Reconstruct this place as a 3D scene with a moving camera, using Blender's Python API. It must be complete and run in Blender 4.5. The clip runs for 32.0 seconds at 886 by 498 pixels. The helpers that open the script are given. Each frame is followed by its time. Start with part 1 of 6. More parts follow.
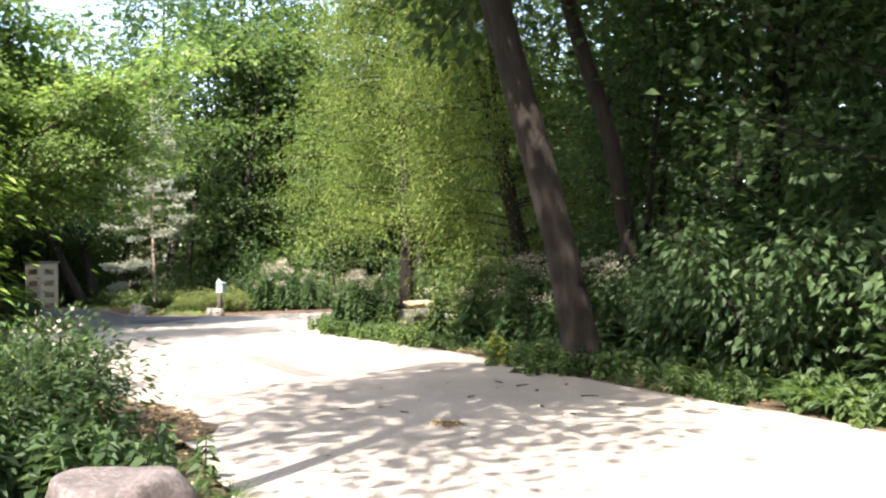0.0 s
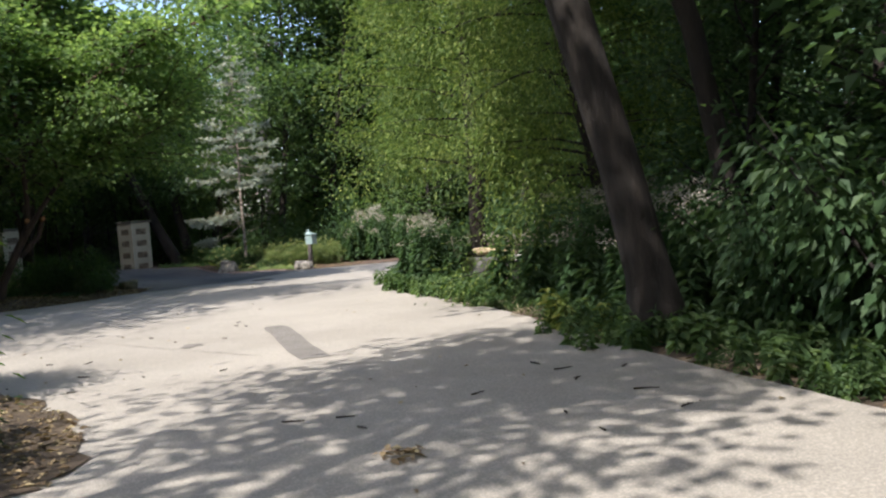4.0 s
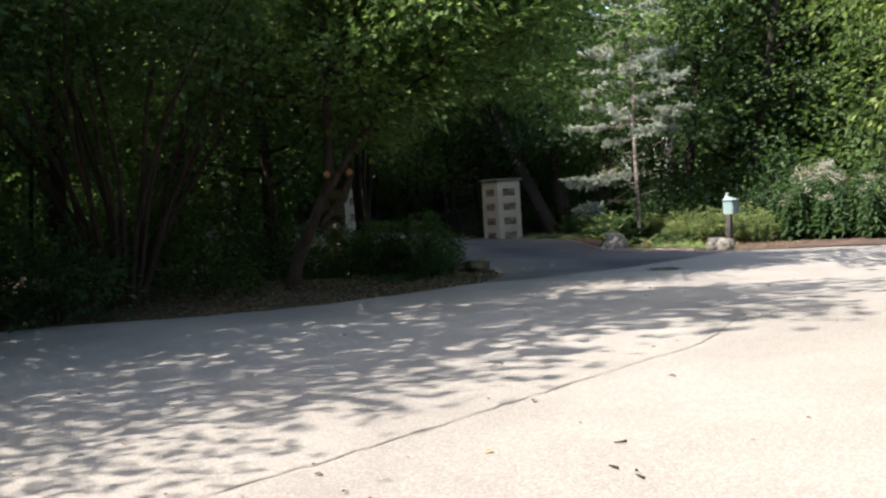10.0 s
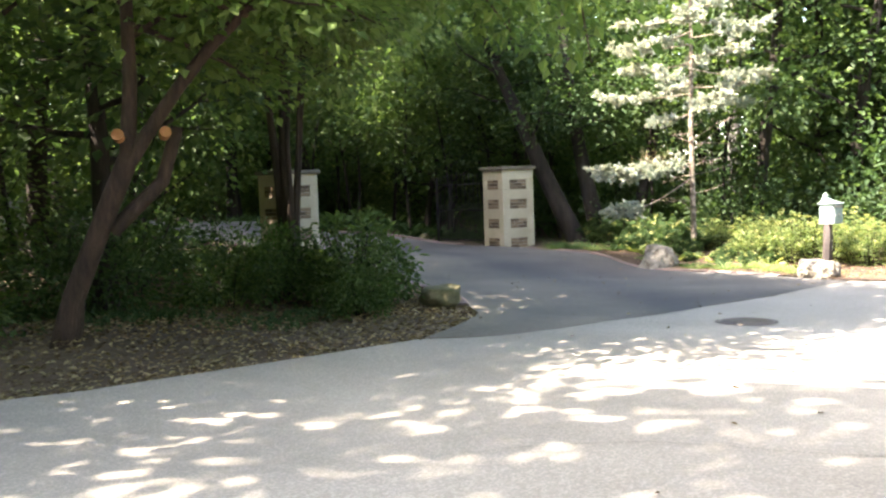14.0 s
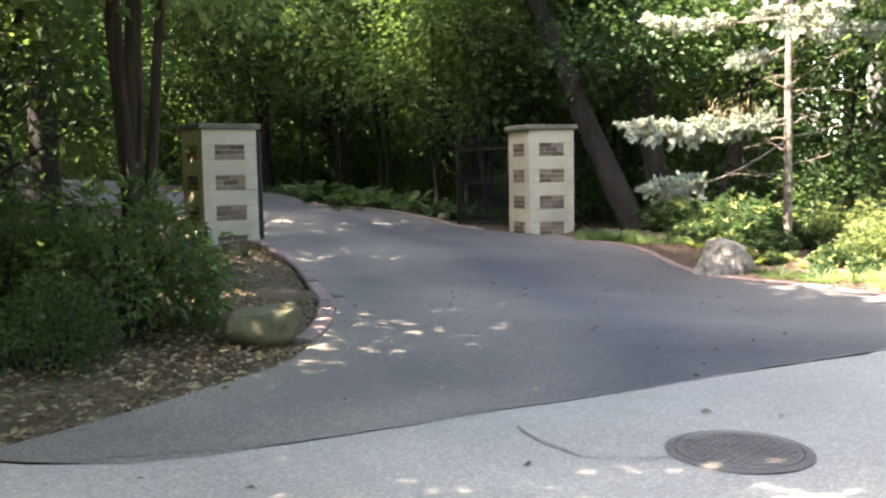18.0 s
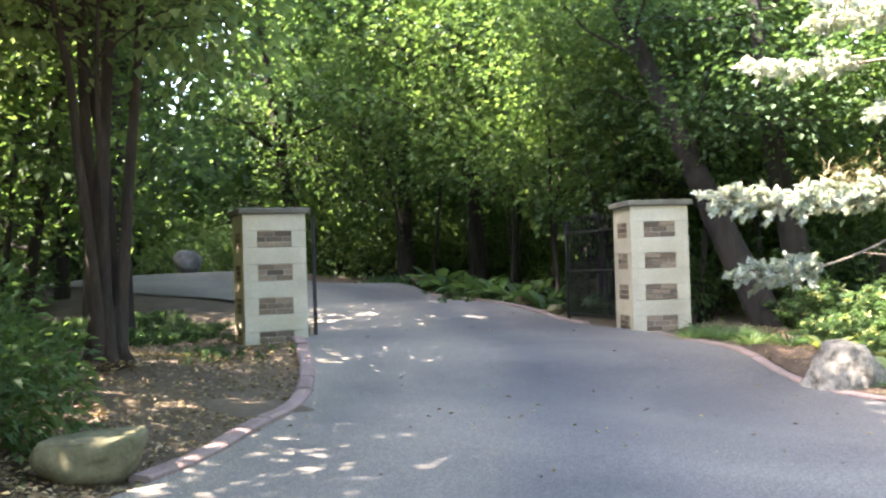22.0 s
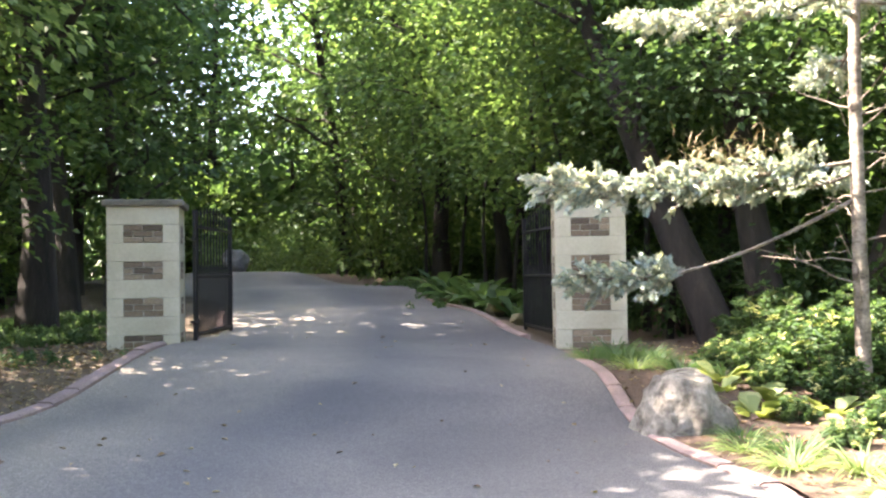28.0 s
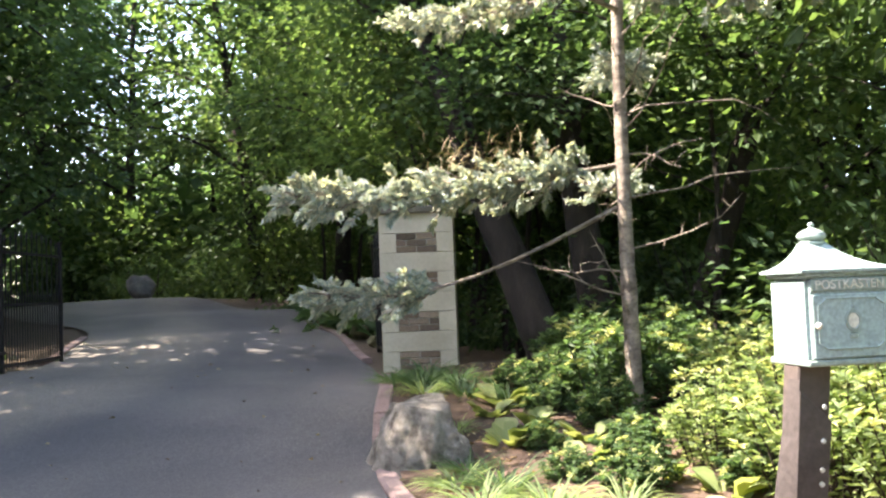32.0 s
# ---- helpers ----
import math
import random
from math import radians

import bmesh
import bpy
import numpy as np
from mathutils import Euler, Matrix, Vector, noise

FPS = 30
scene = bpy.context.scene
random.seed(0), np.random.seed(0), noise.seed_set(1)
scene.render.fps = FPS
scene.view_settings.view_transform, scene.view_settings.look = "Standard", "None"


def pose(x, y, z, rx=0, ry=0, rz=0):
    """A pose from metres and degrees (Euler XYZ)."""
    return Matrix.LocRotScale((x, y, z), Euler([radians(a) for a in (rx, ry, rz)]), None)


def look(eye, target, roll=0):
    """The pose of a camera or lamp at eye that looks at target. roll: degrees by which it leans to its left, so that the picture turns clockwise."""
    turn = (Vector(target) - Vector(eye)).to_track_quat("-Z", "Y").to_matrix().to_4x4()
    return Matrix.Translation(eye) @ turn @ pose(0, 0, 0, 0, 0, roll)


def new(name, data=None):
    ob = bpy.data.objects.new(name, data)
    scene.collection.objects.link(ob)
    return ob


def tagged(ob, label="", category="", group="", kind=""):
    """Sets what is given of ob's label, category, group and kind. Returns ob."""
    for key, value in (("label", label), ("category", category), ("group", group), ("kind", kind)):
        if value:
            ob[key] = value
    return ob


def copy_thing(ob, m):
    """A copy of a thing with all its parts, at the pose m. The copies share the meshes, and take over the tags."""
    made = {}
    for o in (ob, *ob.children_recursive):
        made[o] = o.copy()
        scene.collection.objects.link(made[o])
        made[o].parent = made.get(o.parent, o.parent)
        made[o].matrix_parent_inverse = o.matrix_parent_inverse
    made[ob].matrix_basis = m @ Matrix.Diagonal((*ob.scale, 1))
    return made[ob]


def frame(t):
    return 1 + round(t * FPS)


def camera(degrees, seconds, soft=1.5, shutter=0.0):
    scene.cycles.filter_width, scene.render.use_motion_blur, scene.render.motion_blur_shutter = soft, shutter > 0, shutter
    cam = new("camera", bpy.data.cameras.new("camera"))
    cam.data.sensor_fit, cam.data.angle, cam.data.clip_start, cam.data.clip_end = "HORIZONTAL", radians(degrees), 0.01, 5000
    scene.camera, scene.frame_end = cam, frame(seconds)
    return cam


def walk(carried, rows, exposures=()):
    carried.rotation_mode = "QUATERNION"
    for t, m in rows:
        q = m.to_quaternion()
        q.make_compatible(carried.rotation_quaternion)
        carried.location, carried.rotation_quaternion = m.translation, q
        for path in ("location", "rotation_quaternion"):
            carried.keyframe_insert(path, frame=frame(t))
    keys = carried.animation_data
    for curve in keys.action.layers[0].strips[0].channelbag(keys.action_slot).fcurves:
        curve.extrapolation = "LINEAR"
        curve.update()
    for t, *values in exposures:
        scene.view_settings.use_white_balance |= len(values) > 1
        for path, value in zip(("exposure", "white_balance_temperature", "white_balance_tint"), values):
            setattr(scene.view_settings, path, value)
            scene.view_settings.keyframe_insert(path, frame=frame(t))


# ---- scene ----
cam = camera(50.7, 32.0, 2.3)
METRES, EYE, TILT, LEAN, TURN = 31.72, 1.3, 0.0, 0.0, 0.0
ROWS = [
    (0.0, 0.0, 0.0, 0.0, 0.02, 0.86, 1.09),
    (0.5, 0.0047, 0.0055, -0.0003, 1.02, 0.73, 1.93),
    (1.0, 0.0096, 0.0116, -0.0002, 2.07, -0.46, 2.04),
    (1.5, 0.0145, 0.0195, -0.0002, 2.78, -0.97, 1.96),
    (2.0, 0.0189, 0.0276, -0.0004, 3.42, -1.49, 2.1),
    (2.5, 0.0238, 0.038, -0.0005, 3.67, -2.26, 3.11),
    (4.5, 0.0324, 0.102, 0.0001, 11.52, -2.85, 3.34),
    (5.0, 0.0286, 0.118, 0.0001, 14.88, -3.29, 2.27),
    (5.5, 0.0241, 0.1355, 0.0007, 15.45, -2.91, 2.51),
    (6.0, 0.0189, 0.1547, 0.0004, 14.6, -5.12, 2.59),
    (6.5, 0.0111, 0.1751, 0.0, 17.0, -5.06, 1.11),
    (7.0, 0.0051, 0.1926, 0.0001, 18.5, -4.24, 1.05),
    (7.5, -0.0022, 0.2111, 0.0002, 21.49, -4.72, 2.24),
    (8.0, -0.0114, 0.2334, -0.0002, 22.54, -4.84, 2.33),
    (8.5, -0.0229, 0.2573, -0.0006, 24.38, -5.48, 2.37),
    (9.0, -0.0342, 0.2789, -0.0008, 27.52, -5.62, 2.51),
    (9.5, -0.0459, 0.3007, -0.0014, 28.83, -6.11, 1.71),
    (10.0, -0.0586, 0.3272, -0.001, 31.87, -3.29, 3.51),
    (10.5, -0.0677, 0.3446, -0.0003, 35.08, -0.88, 3.11),
    (11.0, -0.0783, 0.3652, -0.0009, 36.49, -1.2, 2.55),
    (11.5, -0.0891, 0.3888, -0.0015, 36.89, -1.74, 1.57),
    (12.0, -0.0999, 0.4139, -0.0022, 37.53, -2.5, 2.72),
    (12.5, -0.1112, 0.4402, -0.0028, 36.73, -3.52, 2.5),
    (13.0, -0.1213, 0.4686, -0.0038, 35.12, -3.55, 1.41),
    (13.5, -0.1305, 0.4972, -0.0045, 34.35, -3.55, 2.38),
    (14.0, -0.1382, 0.5251, -0.0047, 34.44, -3.52, 1.96),
    (14.5, -0.1445, 0.5509, -0.0045, 35.96, -3.14, 2.86),
    (15.0, -0.1506, 0.5748, -0.0055, 37.02, -2.58, 1.41),
    (15.5, -0.1557, 0.599, -0.0061, 36.2, -2.7, 1.01),
    (17.5, -0.1667, 0.6858, -0.0102, 40.79, -4.49, 1.43),
    (18.0, -0.1686, 0.6997, -0.0109, 43.93, -4.81, 1.03),
    (18.5, -0.1697, 0.712, -0.0115, 47.77, -3.34, 1.21),
    (19.0, -0.1697, 0.723, -0.0114, 50.89, -1.81, 0.46),
    (19.5, -0.1691, 0.7332, -0.0116, 52.1, -0.74, 0.43),
    (20.0, -0.17, 0.7441, -0.0122, 52.8, -0.13, -0.13),
    (20.5, -0.1709, 0.7552, -0.0127, 53.74, 0.35, 0.22),
    (21.0, -0.1711, 0.7664, -0.013, 54.93, 0.64, 0.5),
    (21.5, -0.1718, 0.7777, -0.0134, 56.13, 0.85, 1.19),
    (22.0, -0.172, 0.7876, -0.0136, 57.74, 0.97, 1.79),
    (22.5, -0.1714, 0.7976, -0.0143, 58.67, 0.57, 2.27),
    (23.0, -0.1717, 0.807, -0.0146, 58.27, 0.64, 2.41),
    (23.5, -0.1713, 0.817, -0.0147, 58.54, 0.93, 1.66),
    (24.0, -0.1721, 0.8269, -0.0151, 59.04, 1.33, 0.91),
    (24.5, -0.1732, 0.8374, -0.0151, 60.17, 1.81, 0.69),
    (25.0, -0.1721, 0.8473, -0.0156, 60.84, 1.86, 0.79),
    (25.5, -0.1727, 0.8566, -0.0158, 61.87, 1.76, 1.04),
    (27.5, -0.17, 0.8916, -0.0167, 67.66, 1.21, 1.11),
    (28.0, -0.1686, 0.9, -0.0169, 67.9, 1.47, 0.84),
    (28.5, -0.1674, 0.9085, -0.0171, 66.68, 1.87, 0.56),
    (29.0, -0.167, 0.9165, -0.0175, 66.47, 1.97, 0.62),
    (29.5, -0.1688, 0.924, -0.0177, 68.3, 1.76, 0.7),
    (30.0, -0.1679, 0.9298, -0.0177, 69.41, 1.4, 0.84),
    (30.5, -0.1675, 0.9359, -0.0179, 66.06, 1.62, 1.64),
    (31.0, -0.1662, 0.9416, -0.0182, 64.21, 1.87, 2.89),
    (31.5, -0.1658, 0.948, -0.0187, 63.25, 2.1, 2.8),
    (32.0, -0.1661, 0.9533, -0.0186, 66.16, 2.71, 2.21),
]
walk(cam, [(t, pose(0, 0, EYE, TILT, LEAN, TURN) @ pose(METRES * x, METRES * y, METRES * z, 90 + pitch, roll, yaw)) for t, x, y, z, yaw, pitch, roll in ROWS],
     exposures=[(0.0, 2.3, 6800, 18), (2.5, 2.1, 6700, 18), (4.5, 0.97, 6150, 13), (6.0, 0.84, 6150, 13), (9.5, 0.8, 6150, 13), (10.0, 1.5, 6300, 15), (10.6, 3.9, 6800, 16), (12.0, 4.0, 7100, 16), (13.5, 3.4, 7300, 16),
                (15.5, 3.5, 7200, 15), (17.5, 3.5, 7300, 20), (19.0, 4.05, 7000, 18), (21.0, 4.2, 6900, 18), (26.0, 4.1, 7050, 20), (30.0, 3.62, 7050, 21), (32.0, 3.2, 7000, 19)])

from mathutils.geometry import delaunay_2d_cdt

# ---- light ----
SUN_HEADING, SUN_HEIGHT = 151.0, 52.0
world = bpy.data.worlds.new("world")
scene.world = world
world.use_nodes = True
wn = world.node_tree
sky = wn.nodes.new("ShaderNodeTexSky")
sky.sky_type, sky.sun_disc = "NISHITA", False
sky.sun_elevation, sky.sun_rotation = radians(SUN_HEIGHT), radians(-SUN_HEADING)
sky.air_density, sky.dust_density = 1.0, 2.0
wn.nodes["Background"].inputs["Strength"].default_value = 0.15
wn.links.new(sky.outputs[0], wn.nodes["Background"].inputs["Color"])
sun = new("sun", bpy.data.lights.new("sun", "SUN"))
sun.data.energy, sun.data.angle, sun.data.color = 4.2, radians(0.55), (1.0, 0.95, 0.86)
sun_way = Vector((-math.sin(radians(SUN_HEADING)) * math.cos(radians(SUN_HEIGHT)), math.cos(radians(SUN_HEADING)) * math.cos(radians(SUN_HEIGHT)), math.sin(radians(SUN_HEIGHT))))
sun.matrix_world = look(sun_way * 60, (0, 0, 0))


# ---- materials ----
def shader(name):
    m = bpy.data.materials.new(name)
    m.use_nodes = True
    return m, m.node_tree.nodes, m.node_tree.links, m.node_tree.nodes["Principled BSDF"]


def ramp(nodes, links, source, stops):
    r = nodes.new("ShaderNodeValToRGB")
    while len(r.color_ramp.elements) < len(stops):
        r.color_ramp.elements.new(0.5)
    for e, (at, col) in zip(r.color_ramp.elements, stops):
        e.position, e.color = at, (*col, 1)
    links.new(source, r.inputs[0])
    return r.outputs[0]


def noise_at(nodes, links, scale, detail=6.0, rough=0.6, distort=0.0, stretch=None):
    tc = nodes.new("ShaderNodeTexCoord")
    n = nodes.new("ShaderNodeTexNoise")
    n.inputs["Scale"].default_value, n.inputs["Detail"].default_value = scale, detail
    n.inputs["Roughness"].default_value, n.inputs["Distortion"].default_value = rough, distort
    if stretch:
        mp = nodes.new("ShaderNodeMapping")
        mp.inputs["Scale"].default_value = stretch
        links.new(tc.outputs["Object"], mp.inputs[0])
        links.new(mp.outputs[0], n.inputs["Vector"])
    else:
        links.new(tc.outputs["Object"], n.inputs["Vector"])
    return n.outputs["Fac"]


def mixed(nodes, links, kind, fac, a, b):
    mx = nodes.new("ShaderNodeMix")
    mx.data_type, mx.blend_type = "RGBA", kind
    for socket, value in ((mx.inputs[0], fac), (mx.inputs[6], a), (mx.inputs[7], b)):
        if isinstance(value, (int, float)):
            socket.default_value = value
        elif isinstance(value, tuple):
            socket.default_value = (*value, 1)
        else:
            links.new(value, socket)
    return mx.outputs[2]


def bumped(nodes, links, height, strength, distance, target):
    b = nodes.new("ShaderNodeBump")
    b.inputs["Strength"].default_value, b.inputs["Distance"].default_value = strength, distance
    links.new(height, b.inputs["Height"])
    links.new(b.outputs[0], target.inputs["Normal"])


def surface(name, coarse, fine, dark, light, rough=0.8, bump=0.4, depth=0.01, metal=0.0, stops=(0.3, 0.7), stretch=None, speck=None, grit=(0.55, 1.25)):
    """Two scales of variation between two colours, with fine relief."""
    m, nodes, links, bsdf = shader(name)
    a = noise_at(nodes, links, coarse, 5, 0.6, 0.4, stretch)
    b = noise_at(nodes, links, fine, 8, 0.7, 0.0, stretch)
    base = ramp(nodes, links, a, [(stops[0], dark), (stops[1], light)])
    grain = ramp(nodes, links, b, [(0.25, (grit[0],) * 3), (0.75, (grit[1],) * 3)])
    col = mixed(nodes, links, "MULTIPLY", 1.0, base, grain)
    if speck:
        v = nodes.new("ShaderNodeTexVoronoi")
        v.inputs["Scale"].default_value = speck[0]
        tc = nodes.new("ShaderNodeTexCoord")
        links.new(tc.outputs["Object"], v.inputs["Vector"])
        s = ramp(nodes, links, v.outputs["Color"], [(0.45, (0.7, 0.7, 0.7)), (0.8, speck[1])])
        col = mixed(nodes, links, "MULTIPLY", 0.7, col, s)
    links.new(col, bsdf.inputs["Base Color"])
    bsdf.inputs["Roughness"].default_value, bsdf.inputs["Metallic"].default_value = rough, metal
    bumped(nodes, links, b, bump, depth, bsdf)
    return m


def leafy(name, dark, mid, light, through_light=0.45, gloss=0.58):
    """A leaf: each one takes its own green, and lets some light through."""
    m, nodes, links, bsdf = shader(name)
    geo = nodes.new("ShaderNodeNewGeometry")
    col = ramp(nodes, links, geo.outputs["Random Per Island"], [(0.0, dark), (0.55, mid), (1.0, light)])
    patch = ramp(nodes, links, noise_at(nodes, links, 0.9, 3), [(0.3, (0.75, 0.8, 0.75)), (0.7, (1.2, 1.12, 1.0))])
    col = mixed(nodes, links, "MULTIPLY", 1.0, col, patch)
    links.new(col, bsdf.inputs["Base Color"])
    bsdf.inputs["Roughness"].default_value = gloss
    bsdf.inputs["Specular IOR Level"].default_value = 0.3
    tr = nodes.new("ShaderNodeBsdfTranslucent")
    warm = mixed(nodes, links, "MULTIPLY", 1.0, col, (1.5, 1.5, 0.85))
    links.new(warm, tr.inputs["Color"])
    mix = nodes.new("ShaderNodeMixShader")
    mix.inputs[0].default_value = through_light
    links.new(bsdf.outputs[0], mix.inputs[1])
    links.new(tr.outputs[0], mix.inputs[2])
    links.new(mix.outputs[0], nodes["Material Output"].inputs["Surface"])
    return m


def bark(name, dark, light, bump=1.0):
    return surface(name, 8.0, 36.0, dark, light, 0.95, bump, 0.05, stretch=(1, 1, 0.22))


M_SOIL = surface("soil", 0.6, 14.0, (0.055, 0.038, 0.023), (0.14, 0.1, 0.06), 1.0, 1.0, 0.03)
M_MULCH = surface("mulch", 1.2, 22.0, (0.05, 0.03, 0.02), (0.15, 0.095, 0.06), 1.0, 1.0, 0.03)
M_ROAD = surface("pale_asphalt", 0.35, 60.0, (0.26, 0.236, 0.2), (0.372, 0.34, 0.29), 0.9, 0.35, 0.006, speck=(90.0, (1.15, 1.13, 1.1)), grit=(0.78, 1.14))
M_DRIVE = surface("dark_asphalt", 0.3, 70.0, (0.07, 0.07, 0.074), (0.17, 0.162, 0.15), 0.85, 0.4, 0.006, speck=(120.0, (1.7, 1.7, 1.65)), grit=(0.62, 1.25))
M_PATCH = surface("dark_repair", 2.0, 60.0, (0.14, 0.128, 0.112), (0.22, 0.2, 0.175), 0.9, 0.4, 0.006, speck=(90.0, (1.2, 1.2, 1.2)))
M_SEAM = surface("seam", 3.0, 40.0, (0.13, 0.115, 0.095), (0.25, 0.225, 0.19), 1.0, 0.8, 0.01)
M_KERB = surface("pink_kerb", 2.0, 45.0, (0.165, 0.11, 0.094), (0.285, 0.2, 0.172), 0.9, 0.5, 0.006)
M_STUCCO = surface("limestone", 1.6, 30.0, (0.4, 0.345, 0.24), (0.56, 0.505, 0.375), 0.9, 0.3, 0.005, grit=(0.86, 1.07))
M_CAP = surface("cap_stone", 2.0, 26.0, (0.09, 0.082, 0.06), (0.19, 0.172, 0.13), 0.95, 0.5, 0.008)
M_MORTAR = surface("mortar", 4.0, 40.0, (0.36, 0.33, 0.27), (0.5, 0.46, 0.38), 0.95, 0.4, 0.005)
M_IRON = surface("black_iron", 5.0, 50.0, (0.012, 0.012, 0.012), (0.03, 0.028, 0.026), 0.5, 0.2, 0.002, metal=0.4)
M_GRANITE = surface("granite", 5.0, 70.0, (0.075, 0.066, 0.064), (0.185, 0.162, 0.155), 0.8, 0.5, 0.01, speck=(60.0, (1.4, 1.35, 1.35)))
M_LIME = surface("weathered_limestone", 8.0, 22.0, (0.13, 0.113, 0.088), (0.39, 0.355, 0.295), 0.95, 1.0, 0.08, stops=(0.36, 0.58))
M_MOSS = surface("mossy_stone", 4.0, 30.0, (0.085, 0.085, 0.036), (0.21, 0.18, 0.1), 0.95, 0.8, 0.02)
M_TAN = surface("tan_stone", 3.0, 25.0, (0.4, 0.31, 0.19), (0.6, 0.48, 0.3), 0.9, 0.6, 0.012)
M_GREYSTONE = surface("grey_stone", 3.0, 25.0, (0.09, 0.088, 0.08), (0.22, 0.21, 0.19), 0.9, 0.7, 0.015)
M_BARK = bark("bark", (0.011, 0.0085, 0.0065), (0.046, 0.035, 0.026))
M_BARK_RED = bark("red_bark", (0.034, 0.02, 0.013), (0.105, 0.063, 0.042))
M_BARK_SPRUCE = surface("spruce_bark", 9.0, 34.0, (0.09, 0.07, 0.055), (0.42, 0.355, 0.28), 0.95, 1.0, 0.03, stretch=(1, 1, 1.6))
M_BARK_BROWN = bark("brown_bark", (0.024, 0.0165, 0.0115), (0.07, 0.048, 0.033))
M_CUT = surface("cut_wood", 8.0, 40.0, (0.3, 0.12, 0.04), (0.44, 0.2, 0.08), 0.9, 0.4, 0.004)
M_LEAF = leafy("leaf_green", (0.05, 0.092, 0.038), (0.08, 0.138, 0.056), (0.123, 0.183, 0.075), 0.52)
M_LEAF_DEEP = leafy("leaf_deep", (0.04, 0.078, 0.036), (0.06, 0.113, 0.053), (0.092, 0.149, 0.07), 0.47)
M_LEAF_FRESH = leafy("leaf_fresh", (0.088, 0.153, 0.056), (0.137, 0.217, 0.085), (0.21, 0.296, 0.12), 0.6)
M_LEAF_PALE = leafy("leaf_pale", (0.123, 0.178, 0.085), (0.183, 0.253, 0.13), (0.268, 0.338, 0.18), 0.58)
M_LEAF_LIME = leafy("leaf_lime", (0.085, 0.13, 0.03), (0.17, 0.22, 0.055), (0.33, 0.35, 0.12), 0.42)
M_LEAF_TIP = leafy("young_leaf", (0.15, 0.2, 0.08), (0.26, 0.3, 0.13), (0.48, 0.47, 0.26), 0.4)
M_CEDAR = leafy("cedar_spray", (0.065, 0.115, 0.03), (0.125, 0.19, 0.052), (0.24, 0.3, 0.1), 0.45)
M_HEMLOCK = leafy("hemlock_spray", (0.08, 0.15, 0.026), (0.14, 0.235, 0.04), (0.24, 0.34, 0.07), 0.38)
M_SPRUCE = leafy("blue_needles", (0.21, 0.265, 0.27), (0.345, 0.4, 0.395), (0.53, 0.525, 0.445), 0.22, 0.7)
M_TWIG = leafy("dry_twigs", (0.16, 0.13, 0.09), (0.27, 0.225, 0.155), (0.4, 0.345, 0.24), 0.1, 0.9)
M_LITTER = leafy("fallen_leaves", (0.08, 0.052, 0.03), (0.2, 0.145, 0.088), (0.4, 0.33, 0.21), 0.2, 0.8)
M_FLOWER = leafy("flower_heads", (0.3, 0.26, 0.24), (0.45, 0.4, 0.37), (0.62, 0.58, 0.52), 0.2, 0.9)
M_MAILBOX = surface("pale_green_enamel", 3.0, 60.0, (0.23, 0.315, 0.305), (0.3, 0.39, 0.375), 0.38, 0.05, 0.002)
M_MAILBOX_TRIM = surface("grey_green_enamel", 3.0, 60.0, (0.19, 0.25, 0.225), (0.28, 0.345, 0.315), 0.4, 0.1, 0.002)
M_LETTER = surface("worn_lettering", 5.0, 60.0, (0.5, 0.5, 0.42), (0.62, 0.6, 0.52), 0.5, 0.1, 0.002)
M_POST = surface("brown_post", 3.0, 30.0, (0.045, 0.034, 0.03), (0.085, 0.067, 0.06), 0.55, 0.2, 0.004)
M_SHEATH = surface("sheath_metal", 3.0, 40.0, (0.05, 0.04, 0.037), (0.1, 0.085, 0.08), 0.5, 0.15, 0.003, metal=0.3)
M_POLE = surface("grey_pole", 2.0, 20.0, (0.2, 0.19, 0.18), (0.32, 0.31, 0.3), 0.9, 0.4, 0.01)
M_MANHOLE = surface("cast_iron", 4.0, 60.0, (0.09, 0.075, 0.065), (0.17, 0.145, 0.125), 0.8, 0.5, 0.004, metal=0.2)


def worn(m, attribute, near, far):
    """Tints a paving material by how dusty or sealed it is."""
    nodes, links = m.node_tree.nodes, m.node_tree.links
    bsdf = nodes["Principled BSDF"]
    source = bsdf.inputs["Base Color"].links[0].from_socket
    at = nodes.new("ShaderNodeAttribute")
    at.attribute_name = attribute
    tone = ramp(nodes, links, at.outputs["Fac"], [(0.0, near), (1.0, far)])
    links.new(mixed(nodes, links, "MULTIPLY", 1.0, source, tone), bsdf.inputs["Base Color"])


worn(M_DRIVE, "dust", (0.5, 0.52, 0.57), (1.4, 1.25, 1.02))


def brick_material():
    m, nodes, links, bsdf = shader("brick")
    info = nodes.new("ShaderNodeObjectInfo")
    base = ramp(nodes, links, info.outputs["Random"], [(0.0, (0.09, 0.066, 0.045)), (0.5, (0.19, 0.138, 0.092)), (1.0, (0.28, 0.212, 0.145))])
    n = noise_at(nodes, links, 28.0, 8, 0.7)
    g = ramp(nodes, links, n, [(0.3, (0.6, 0.6, 0.6)), (0.7, (1.25, 1.22, 1.2))])
    links.new(mixed(nodes, links, "MULTIPLY", 1.0, base, g), bsdf.inputs["Base Color"])
    bsdf.inputs["Roughness"].default_value = 0.95
    bumped(nodes, links, n, 0.5, 0.006, bsdf)
    return m


M_BRICK = brick_material()

